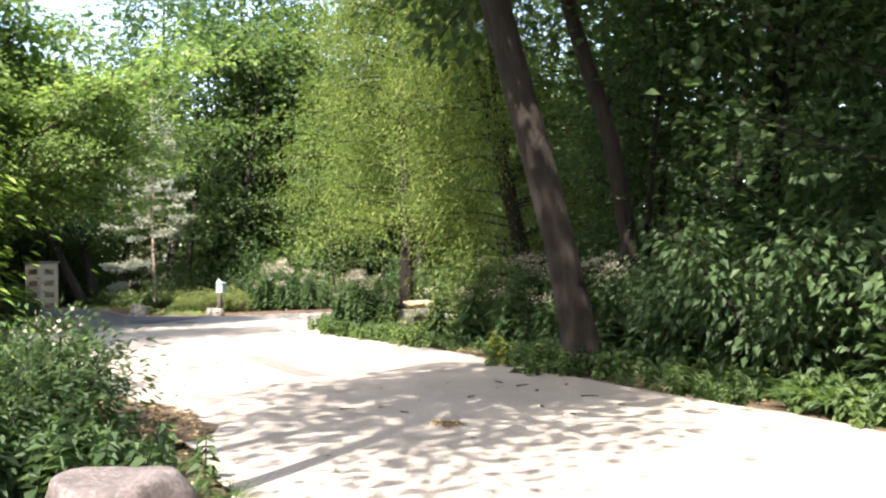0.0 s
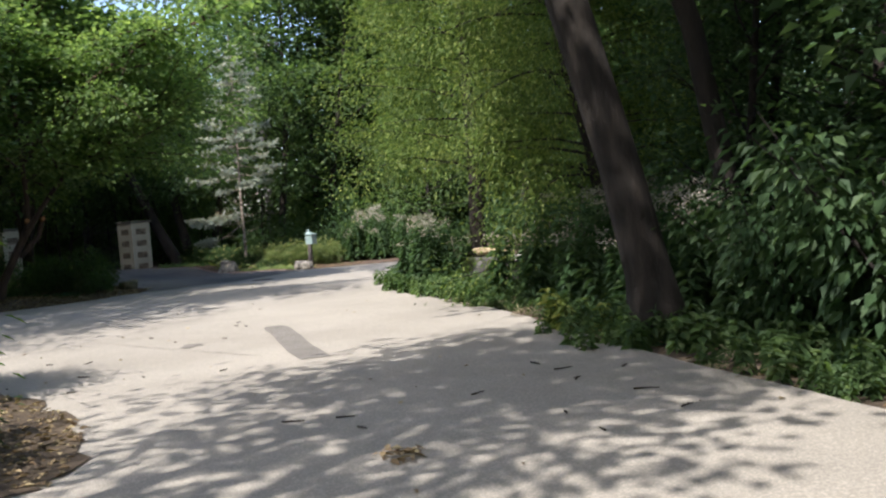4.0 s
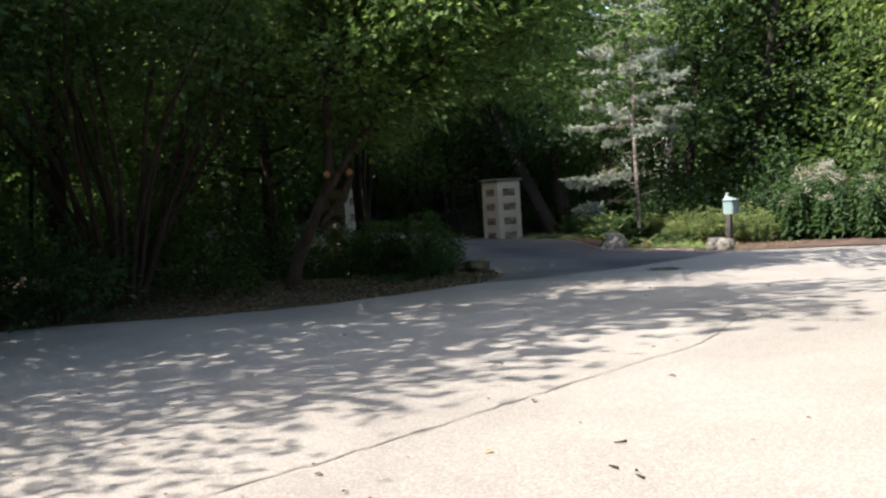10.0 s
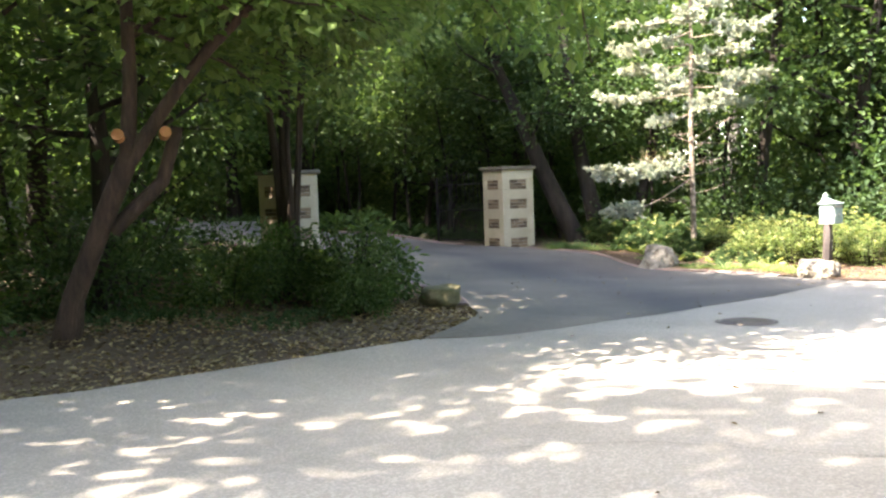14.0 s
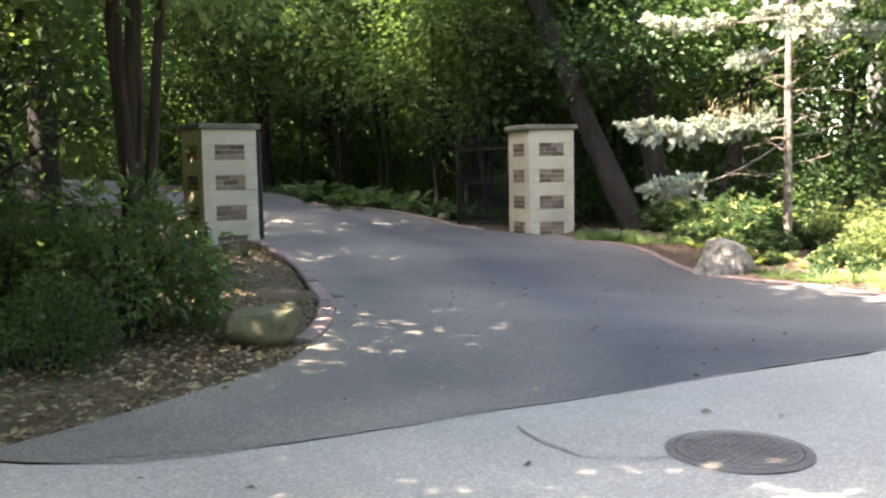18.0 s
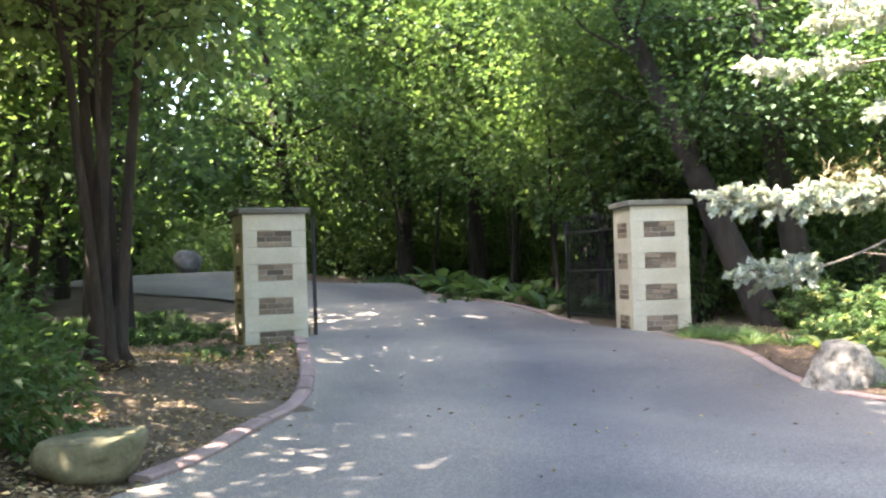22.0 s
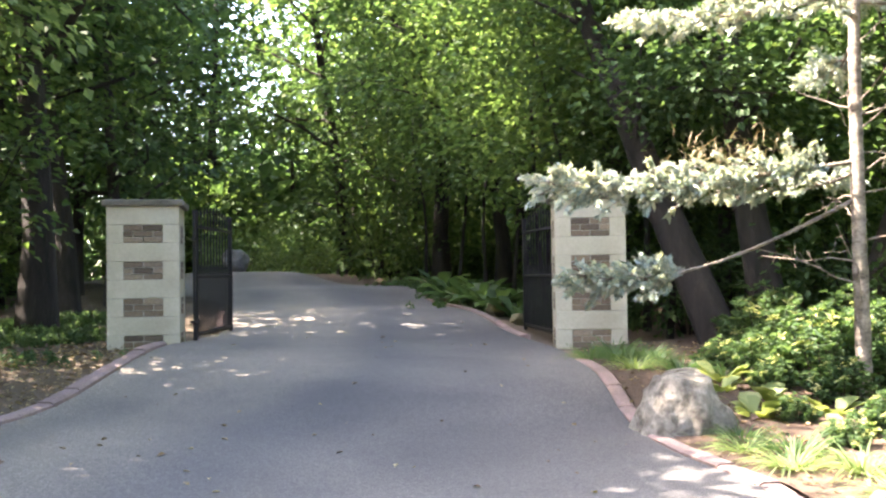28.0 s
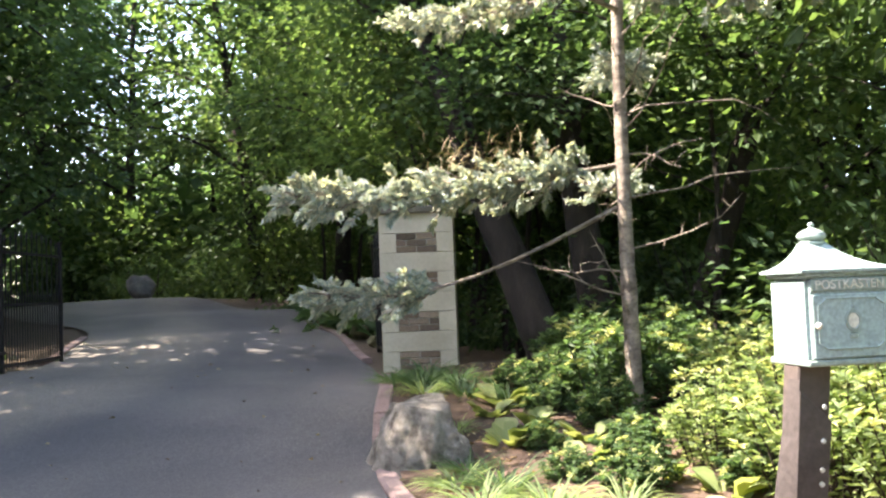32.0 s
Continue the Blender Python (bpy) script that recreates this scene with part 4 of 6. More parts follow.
def leaning_pair():
    """Two dark stems that lean away from the pillar behind the spruce."""
    w, l = Wood(), Leaves()
    g = np.random.default_rng(33)
    for base, way, r in (((0, 0, -0.2), (-0.47, -0.15, 1.0), 0.2), ((0.25, 0.4, -0.2), (-0.2, -0.05, 1.0), 0.18), ((0.7, 0.9, -0.2), (0.12, 0.3, 1), 0.13)):
        path = bend(g, base, way, 7.5, 9, 0.03, 0.03)
        w.tube(path, r * np.linspace(1.15, 0.2, 9), 10)
        for i in range(15):
            at = on_path(path, 0.36 + 0.62 * i / 15)
            a = g.uniform(0, 6.28)
            limb = bend(g, at, (math.cos(a), math.sin(a), 0.3), g.uniform(1.2, 2.6), 5, 0.16, 0.0)
            w.tube(limb, np.linspace(0.035, 0.006, 5), 5)
            for j in range(7):
                cluster(g, l, on_path(limb, 0.25 + 0.74 * j / 7), unit(limb[-1] - limb[0]), 60, 0.36, 0.105, 0.5)
    plant("tree", w, l, (-13.4, 35.1, gz(-13.4, 35.1)), M_BARK, M_LEAF_DEEP, "group of brown leaning stems behind the gate pillar", "tree")


leaning_pair()


# ---- conifers ----
def blue_spruce():
    """A thin blue spruce with sparse lower branches of pale needles."""
    w, l, dry = Wood(), Leaves(), Leaves()
    g = np.random.default_rng(41)
    trunk = np.array([(0, 0, -0.15), (0.0, -0.02, 1.2), (-0.02, 0, 2.5), (0, 0.02, 4.2), (0, 0, 8.0)])
    path = smooth_line(trunk, 0.07)
    w.tube(path, np.interp(path[:, 2], (-0.15, 0.1, 8.0), (0.085, 0.057, 0.012)) * g.uniform(0.93, 1.07, len(path)), 12)

    def tufts(p0, way, length, droop, live, dens=1.0, wide=0.5, m=64, k=9, big=1.0, rise=0.5):
        p0, way = np.asarray(p0, float), unit(np.asarray(way, float))
        n = 9
        t = np.linspace(0, 1, n)
        curve = p0 + way * (length * t)[:, None] + np.array([0, 0, 1]) * (-droop * t + droop * 0.55 * t ** 3)[:, None]
        w.tube(curve, np.linspace(0.018, 0.005, n), 5)
        side = unit(np.cross(way, (0, 0, 1)))
        for i in range(int(length * 24 * dens)):
            f = live + (1 - live) * g.uniform(0, 1)
            at = on_path(curve, min(f, 0.99))
            s = g.choice((-1, 1))
            tw = unit(way * g.uniform(0.3, 0.9) + side * s * g.uniform(0.2, 1.0) + np.array([0, 0, g.uniform(-1.2, 1.0) * rise]))
            tl = wide * g.uniform(0.3, 1.0) * (1.15 - 0.6 * f)
            end = at + tw * tl
            w.tube(np.array([at, end]), (0.006, 0.003), 3)
            for q in range(1 + int(tl / 0.16)):
                sub = unit(tw + g.normal(0, 0.4, 3) + (0, 0, 0.15))
                c = at + tw * (tl * (q + 0.4) / (1 + int(tl / 0.16)))
                brush = g.uniform(0.08, 0.15)
                along = brush * g.uniform(0, 1, m) ** 0.8
                ways = unit(sub * 0.7 + unit(g.normal(0, 1, (m, 3))))
                l.add(c + sub * along[:, None], ways, unit(g.normal(0, 1, (m, 3))), big * g.uniform(0.028, 0.045, m), 0.014 * big, 0.0, 0.0)
                l.add(c + sub * (brush * g.uniform(0, 0.9, k))[:, None], unit(sub + 0.55 * unit(g.normal(0, 1, (k, 3)))), unit(g.normal(0, 0.6, (k, 3)) + (0, 0, 1)), g.uniform(0.05, 0.08, k), 0.036, 0.1, 0.3)

    # the long low branches
    tufts((0, 0, 1.76), (-0.42, -0.9, 0.0), 2.25, 0.3, 0.1, 3.0, 0.5)
    tufts((0, 0, 1.5), (-0.38, -0.9, -0.05), 2.1, 0.95, 0.6, 1.5, 0.42)
    for way in ((0.8, 0.6, 0.15), (0.9, 0.1, 0.3), (0.5, 0.9, 0.25), (0.95, -0.3, 0.4)):
        w.tube(bend(g, (0, 0, 1.5 + 0.8 * g.uniform()), way, g.uniform(0.8, 1.4), 7, 0.2), np.linspace(0.009, 0.002, 7), 4)
    tufts((0, 0, 1.7), (-0.85, 0.4, 0.1), 1.3, 0.25, 0.4, 0.8, 0.4)
    turn = 0.0
    for z in np.arange(2.7, 7.7, 0.115):
        turn += 2.4 + g.normal(0, 0.3)
        long = np.interp(z, (2.4, 4.4, 7.7), (1.65, 1.5, 0.25)) * g.uniform(0.5, 1.15)
        tufts((0, 0, z), (math.cos(turn), math.sin(turn), 0.1), long, g.uniform(0.1, 0.35) * long, 0.35, 1.15, 0.45, 22, 7, 1.5, 0.32)
    for z in np.arange(0.7, 3.2, 0.16):
        a = g.uniform(0, 6.28)
        long = g.uniform(0.25, 0.9)
        stub = bend(g, (0, 0, z), (math.cos(a), math.sin(a), 0.3), long, 5, 0.25)
        w.tube(stub, np.linspace(0.008, 0.002, 5), 4)
        for j in range(5):
            w.tube(bend(g, on_path(stub, 0.3 + 0.14 * j), g.normal(0, 1, 3), g.uniform(0.06, 0.2), 4, 0.3), np.linspace(0.004, 0.0015, 4), 3)
    for i in range(170):
        f = g.uniform(0.3, 0.6)
        c = np.array([-0.42 * 2.2 * f, -0.9 * 2.2 * f, 1.86 - 0.15 * f]) + g.normal(0, 0.09, 3)
        way = unit(np.array([g.normal(0, 0.6), g.normal(0, 0.6), g.normal(0.4, 0.6)]))
        dry.add(c[None], way[None], np.array([[0.1, 0.3, 1.0]]), g.uniform(0.1, 0.26, 1), 0.007, 0.4, 0.0)
    e = plant("spruce_tree", w, l, (-10.5, 33.93, gz(-10.5, 33.93)), M_BARK_SPRUCE, M_SPRUCE, "thin blue spruce with sparse pale low branches", "tree")
    thing("dead_spray", dry.mesh("dead_spray"), M_TWIG, e, "bare dead twigs on the low branch", kind="stuff")


blue_spruce()


def conifer(at, height, reach, material, label, seed, limbs, base=0.4, hang=0.9, size=0.17, aspect=0.3, leafn=26, stems=1, lean=(0, 0), flat=0.5, first=0.05, twigs=8, spread=0.26, name="cedar_tree"):
    """An evergreen whose flat sprays hang from long limbs."""
    g = np.random.default_rng(seed)
    w, l = Wood(), Leaves()
    for s in range(stems):
        a = 6.28 * s / stems
        path = bend(g, (0.2 * s, 0.1 * s, -0.1), (lean[0] + 0.15 * s * math.cos(a), lean[1] + 0.15 * s * math.sin(a), 1), height, 10, 0.03)
        w.tube(path, 0.16 * np.linspace(1, 0.1, 10), 9)
        turn = g.uniform(0, 6)
        for i in range(limbs):
            f = first + (0.98 - first) * (i + g.uniform(0, 1)) / limbs
            turn += 2.4 + g.normal(0, 0.3)
            long = reach * (1 - 0.75 * f ** 1.5) * g.uniform(0.75, 1.12)
            limb = bend(g, on_path(path, min(f, 0.98)), (math.cos(turn), math.sin(turn), 0.35), long, 7, 0.08, -0.09)
            w.tube(limb, np.linspace(0.026, 0.003, 7), 5)
            for j in range(twigs):
                u = 0.3 + 0.7 * (j + g.uniform(0, 1)) / twigs
                c = on_path(limb, min(u, 0.99)) + g.normal(0, 0.12, 3)
                cluster(g, l, c, unit(limb[-1] - limb[-3]), leafn, spread, size, flat, aspect, hang)
    return plant(name, w, l, (*at, gz(*at)), M_BARK, material, label, "tree")


conifer((-0.75, 19.2), 8.8, 3.0, M_CEDAR, "large yellow-green cedar with drooping sprays over the lane", 51, 62, hang=0.55, size=0.064, aspect=0.42, leafn=165, twigs=8, first=0.24, flat=0.9, spread=0.22)
conifer((1.6, 16.6), 9.0, 2.4, M_CEDAR, "yellow-green cedar with dark leaning stems", 52, 42, hang=0.55, size=0.075, aspect=0.42, leafn=100, stems=2, lean=(-0.12, 0), flat=1.1, spread=0.22)
conifer((-5.4, 8.75), 3.1, 1.4, M_HEMLOCK, "bright green hemlock with feathery layered branches", 53, 70, hang=0.35, size=0.12, aspect=0.28, leafn=40, flat=0.14, spread=0.3, name="hemlock_tree")
conifer((-6.9, 6.8), 4.2, 1.9, M_HEMLOCK, "tall green hemlock behind the lane bushes", 54, 50, hang=0.35, size=0.16, aspect=0.28, leafn=34, flat=0.18, spread=0.34, name="hemlock_tree")


# ---- the woods ----
def wood_tree(seed, height, r, limbs, reach, size, leafn, first, material, label):
    g = np.random.default_rng(seed)
    w, l = Wood(), Leaves()
    grow(g, w, l, (0, 0, -0.2), height, r, (g.uniform(-0.12, 0.12), g.uniform(-0.12, 0.12)), first, limbs, reach, 0.45, 9, leafn, 0.42, size, 0.05, 0.5, 0.6)
    return plant("tree", w, l, (0, 0, -60), M_BARK, material, label, "tree", "woodland trees")


TREE_SORTS = [(61, 12.5, 0.2, 22, 0.27, 0.16, 0.24, M_LEAF, "tall woodland tree with dark trunk and full green crown"),
              (62, 10.5, 0.14, 20, 0.31, 0.16, 0.16, M_LEAF_DEEP, "woodland tree with thin dark trunk and deep green leaves"),
              (63, 9.0, 0.11, 20, 0.32, 0.15, 0.14, M_LEAF, "young woodland tree with thin trunk and light leaves"),
              (64, 14.0, 0.24, 22, 0.26, 0.17, 0.28, M_LEAF_DEEP, "tall straight woodland tree with high dark crown")]
KINDS = [wood_tree(seed, h, r, n, reach, size * 1.08, 36, first, mat, label) for seed, h, r, n, reach, size, first, mat, label in TREE_SORTS]
FAR_KINDS = [wood_tree(seed, h, r, n, reach, size * 1.22, 27, first, mat, label) for seed, h, r, n, reach, size, first, mat, label in TREE_SORTS]


AIRY = [wood_tree(seed, h, r, n, reach, size * 0.66, 24, first, mat, label) for seed, h, r, n, reach, size, first, mat, label in TREE_SORTS]


def airy(x, y):
    """Where the crowns are thin and let the sun through in spots."""
    return (-15.5 < x < -9 and 4 < y < 13.7) or (-18 < x < -15 and 21 < y < 24)


def shrub(seed, r, high, n, size, material, label, aspect=0.55, stems=9, flat=0.8, spread=0.16, name="shrub", hang=0.25, leafn=30, group="woodland shrubs"):
    """A bush: stems from one foot, leaf sprays over an uneven dome."""
    g = np.random.default_rng(seed)
    w, l = Wood(), Leaves()
    tips = []
    for i in range(stems):
        a = 6.28 * i / stems + g.uniform(-0.3, 0.3)
        k = g.uniform(0.2, 1.0)
        path = bend(g, (0.08 * math.cos(a), 0.08 * math.sin(a), -0.05), (k * r * math.cos(a), k * r * math.sin(a), high), high * g.uniform(0.7, 1.0), 5, 0.1)
        w.tube(path, np.linspace(0.016, 0.005, 5), 4)
        tips.append(path)
    for i in range(n):
        a, k = g.uniform(0, 6.28), math.sqrt(g.uniform(0.05, 1))
        z = high * (1 - 0.55 * k ** 2) * g.uniform(0.25, 1.05) * (1 + 0.18 * math.sin(3 * a + seed))
        c = np.array([r * k * math.cos(a), r * k * math.sin(a), z])
        cluster(g, l, c, unit(c * (1, 1, 0.5)), leafn, spread, size, flat, aspect, hang)
    return plant(name, w, l, (0, 0, -60), M_BARK, material, label, "shrub", group)


SHRUB_SORTS = [(71, 1.2, 1.7, 70, 0.13, M_LEAF_DEEP, "dark green woodland shrub with small leaves", 0.26),
               (72, 1.0, 1.3, 60, 0.11, M_LEAF, "green leafy woodland shrub", 0.24),
               (73, 1.3, 2.4, 80, 0.13, M_LEAF, "light green sapling thicket in the woods", 0.3)]
SHRUBS = [shrub(seed, r, h, n, size, mat, label, 0.65, spread=sp, leafn=27) for seed, r, h, n, size, mat, label, sp in SHRUB_SORTS]
FAR_SHRUBS = [shrub(seed, r, h, n, size * 1.35, mat, label, 0.65, spread=sp, leafn=18) for seed, r, h, n, size, mat, label, sp in SHRUB_SORTS]


def far_from(x, y, line, d):
    return float(np.min(np.sum((line - (x, y)) ** 2, 1))) > d * d


ALL_PAVED = np.concatenate([ROAD_LINE, DRIVE_LINE])


def free(x, y, d):
    return not inside(x, y, ROAD_LINE) and not inside(x, y, DRIVE_LINE) and far_from(x, y, ALL_PAVED, d)


def open_bed(x, y):
    """The beds that keep plants of their own."""
    return (-14.6 < x < 1.5 and 30.4 < y < 37.3) or (-15.6 < x < -8 and 16 < y < 30.5) or (-3.2 < x < 4.6 and 5 < y < 24) or (-5.5 < x < 0 and -8 < y < 11) or (-27 < x < -14 and 26.6 < y < 38.2)


def clearing(x, y):
    """The open strip beyond the bend of the driveway, through which the sky shows."""
    return x < -26 and abs(y - (33.6 + 0.17 * (-x - 26))) < 0.9 + 0.055 * (-x - 26)


def scatter(kinds, rng, count, gap, keep, box, low, high, tall=False):
    spots, tries = [], 0
    while len(spots) < count and tries < 6000:
        tries += 1
        x, y = rng.uniform(box[0], box[1]), rng.uniform(box[2], box[3])
        if open_bed(x, y) or (tall and clearing(x, y)) or not free(x, y, keep) or any((x - a) ** 2 + (y - b) ** 2 < gap * gap for a, b in spots):
            continue
        spots.append((x, y))
        s = rng.uniform(low, high)
        k = rng.integers(len(kinds[0]))
        sort = AIRY[k] if tall and airy(x, y) else kinds[0][k] if not far_from(x, y, ALL_PAVED, 6.5) else kinds[1][k]
        copy_thing(sort, pose(x, y, gz(x, y) - 0.05, 0, 0, rng.uniform(0, 360)) @ Matrix.Diagonal((s, s, s * rng.uniform(0.9, 1.1), 1)))
    return spots


g = np.random.default_rng(81)
scatter((KINDS, FAR_KINDS), g, 30, 2.6, 1.6, (-34, -12, 2, 29), 0.8, 1.1, True)
scatter((KINDS, FAR_KINDS), g, 40, 2.4, 1.6, (-36, 4, 35, 52), 0.8, 1.15, True)
scatter((KINDS, FAR_KINDS), g, 18, 2.6, 1.5, (4.6, 17, 0, 24), 0.8, 1.1, True)
scatter((KINDS, FAR_KINDS), g, 24, 2.4, 1.4, (-48, -29, 20, 48), 1.0, 1.3, True)
scatter((KINDS, FAR_KINDS), g, 10, 3.0, 1.6, (4, 24, 32, 46), 0.8, 1.1, True)
scatter((KINDS, FAR_KINDS), g, 7, 3.0, 2.5, (-22, -11, -10, -1), 0.8, 1.1, True)
scatter((KINDS, FAR_KINDS), g, 5, 3.0, 1.5, (5, 16, -16, -4), 0.8, 1.1, True)
# some stand out of view, added to shade the lane, as at (-12.7, 14.8)
for x, y, k, s in ((-11.9, 13.2, 2, 1.0), (-13.8, 15.4, 2, 1.0), (-19.6, 28.2, 3, 1.0), (-22.6, 28.6, 0, 1.0), (-25.6, 27.2, 3, 1.0), (-18.6, 25.6, 0, 1.0), (-28.4, 26.0, 0, 1.1), (-17.2, 15.2, 3, 1.0), (5.2, 3.4, 1, 0.9), (-9, 44, 3, 1.15), (-6, 41, 0, 1.1), (-13, 45, 3, 1.1), (-2.5, 40, 0, 1.1), (1.2, 38.5, 3, 1.0), (-9.6, 40.4, 1, 1.1), (-8.5, 38.5, 0, 0.9), (-4.2, 36.4, 2, 0.85), (3.9, 21.2, 1, 0.9), (2.9, 13.5, 1, 0.55), (3.5, 15.4, 1, 0.65), (2.9, 17.6, 1, 0.65), (4.2, 12.2, 1, 0.6), (4.8, 14.0, 3, 0.85), (5.3, 10.2, 1, 0.9), (-18.8, 36.8, 2, 0.8), (-16.4, 37.4, 1, 0.8), (-23.2, 37.2, 0, 0.9), (-26.2, 37.0, 3, 0.9), (-29.6, 37.6, 1, 1.1), (-21.0, 38.6, 3, 0.9), (-30.4, 25.2, 3, 1.1), (-24.0, 29.4, 1, 1.0), (-27.0, 28.8, 1, 1.0), (-29.2, 27.6, 0, 1.25), (-13.6, 23.2, 1, 0.95), (-11.1, 13.9, 0, 1.05), (-12.7, 14.8, 1, 1.0), (-18.0, 26.7, 2, 0.8), (-36.0, 24.6, 3, 1.2), (-33.4, 25.4, 0, 1.2)):
    copy_thing(AIRY[k] if airy(x, y) else KINDS[k], pose(x, y, gz(x, y) - 0.05, 0, 0, 77 * k + 31 * x) @ Matrix.Diagonal((s, s, s, 1)))
scatter((SHRUBS, FAR_SHRUBS), g, 56, 1.4, 1.3, (-32, -13, 6, 29), 0.7, 1.3)
scatter((SHRUBS, FAR_SHRUBS), g, 64, 1.4, 1.0, (-36, 6, 35, 47), 0.8, 1.5)
scatter((SHRUBS, FAR_SHRUBS), g, 24, 1.6, 1.2, (4.4, 14, 0, 24), 0.8, 1.3)
scatter((SHRUBS, FAR_SHRUBS), g, 34, 1.5, 0.8, (-46, -27, 20, 42), 0.9, 1.6)
scatter((SHRUBS, FAR_SHRUBS), g, 8, 1.7, 1.0, (2, 16, 32, 38), 0.9, 1.3)
for x, y, k, s in ((-12.6, 24.2, 1, 0.55), (-13.2, 22.6, 0, 0.6), (-14.6, 24.4, 0, 0.7), (-12.5, 17.9, 0, 0.7), (-14.4, 18.2, 2, 0.6), (-15.4, 20.6, 0, 0.8), (-12.3, 20.4, 1, 0.7),
                   (-13.6, 17.0, 1, 0.8), (-15.4, 22.0, 2, 0.6), (-13.8, 25.4, 0, 0.5), (-16.4, 25.6, 0, 0.8), (-15.6, 36.2, 0, 0.8), (-13.0, 36.6, 0, 0.9), (-10.4, 36.4, 0, 0.9),
                   (-7.4, 36.0, 0, 0.9), (-5.4, 34.6, 1, 0.9), (-3.6, 33.4, 1, 0.9), (-1.4, 33.6, 0, 1.0), (0.6, 33.2, 1, 0.9), (0.6, 20.6, 1, 0.9), (2.6, 20.2, 0, 1.0), (2.4, 18.0, 0, 1.0), (3.4, 14.6, 0, 1.1), (4.0, 11.2, 0, 1.1), (2.6, 22.6, 1, 0.9), (-18.6, 39.0, 2, 1.1), (-21.2, 39.8, 2, 1.2), (-16.0, 39.4, 2, 1.1), (-24.0, 39.6, 2, 1.2), (-14.0, 38.2, 2, 1.0), (-26.6, 38.8, 1, 1.3), (-19.8, 37.4, 1, 0.9), (-17.0, 38.0, 1, 1.0)):
    copy_thing(SHRUBS[k], pose(x, y, gz(x, y) - 0.03, 0, 0, 53 * k + 47 * y) @ Matrix.Diagonal((s, s, s, 1)))

for i in range(26):
    x, y = -36.5 - 0.35 * i - 0.7 * (i % 3), 31.2 + 9.0 * ((i * 0.618) % 1)
    if free(x, y, 0.8):
        copy_thing(FAR_SHRUBS[i % 3], pose(x, y, gz(x, y) - 0.03, 0, 0, 83 * i) @ Matrix.Diagonal((1.7, 1.7, 1.5 + 0.5 * (i % 2), 1)))


slim = wood_tree(68, 6.5, 0.045, 14, 0.22, 0.12, 22, 0.3, M_LEAF, "slim sapling with thin dark stem behind the gate")
for x, y, t, s in ((-15.2, 35.6, 0, 1.0), (-16.1, 35.9, 80, 1.1), (-16.9, 35.4, 150, 0.9), (-17.6, 36.1, 20, 1.1), (-18.4, 35.6, 210, 0.95), (-19.5, 36.3, 300, 1.1), (-20.4, 36.0, 45, 1.0), (-21.3, 36.8, 130, 1.1), (-22.4, 36.4, 260, 1.0), (-24.3, 36.6, 10, 1.1),
                   (-25.2, 36.2, 95, 1.0), (-17.2, 37.3, 190, 1.1), (-20.0, 37.6, 330, 1.15), (-22.8, 38.0, 70, 1.2), (-14.6, 36.4, 110, 1.0), (-12.2, 36.0, 30, 0.9), (-11.0, 37.2, 240, 1.1), (-17.6, 26.4, 15, 1.1), (-16.6, 24.0, 200, 1.0), (-15.6, 18.6, 100, 1.1), (-16.8, 20.4, 10, 1.2), (-14.9, 16.6, 300, 1.0), (-18.0, 22.0, 60, 1.1)):
    copy_thing(slim, pose(x, y, gz(x, y) - 0.05, 0, 0, t) @ Matrix.Diagonal((s, s, s, 1)))
slim.matrix_basis = pose(-19.0, 38.4, gz(-19.0, 38.4) - 0.05)
# two slender trees out of view, added only to cast shade on the lane
lane_shade_tree = wood_tree(67, 11.5, 0.13, 22, 0.19, 0.105, 42, 0.5, M_LEAF, "tall slender unseen tree with high narrow crown, added to shade the lane")
lane_shade_tree.matrix_basis = pose(-2.3, 3.7, gz(-2.3, 3.7) - 0.05)
copy_thing(lane_shade_tree, pose(-3.6, 2.9, gz(-3.6, 2.9) - 0.05, 0, 0, 200) @ Matrix.Diagonal((1.0, 1.0, 1.15, 1)))


def added_shade_tree():
    """A tall unseen tree, added to shade the lane's far side with its leaning crown."""
    g = np.random.default_rng(69)
    w, l = Wood(), Leaves()
    stem = smooth_line(np.array([(0, 0, -0.2), (-0.2, 0.1, 2.5), (-0.9, 0.5, 5.2), (-1.9, 1.1, 7.6), (-2.6, 1.6, 10.4), (-2.9, 1.9, 14.2)]), 0.7)
    w.tube(stem, np.linspace(0.26, 0.04, len(stem)), 12)
    for i in range(46):
        f = 0.5 + 0.49 * i / 46
        a = 2.4 * i
        limb = bend(g, on_path(stem, f), (math.cos(a), math.sin(a), 0.2), g.uniform(1.8, 3.4), 6, 0.14)
        w.tube(limb, np.linspace(0.05, 0.008, 6), 5)
        for j in range(8):
            cluster(g, l, on_path(limb, 0.25 + 0.74 * j / 8), unit(limb[-1] - limb[0]), 20, 0.44, 0.24, 0.5)
    return plant("tree", w, l, (4.9, 3.9, gz(4.9, 3.9)), M_BARK, M_LEAF_DEEP, "tall unseen tree added for shade, its high crown leaning over the lane", "tree")


# a second unseen copy, added to keep sun off the woods on the right
copy_thing(added_shade_tree(), pose(8.4, 6.6, gz(8.4, 6.6), 0, 0, 10))


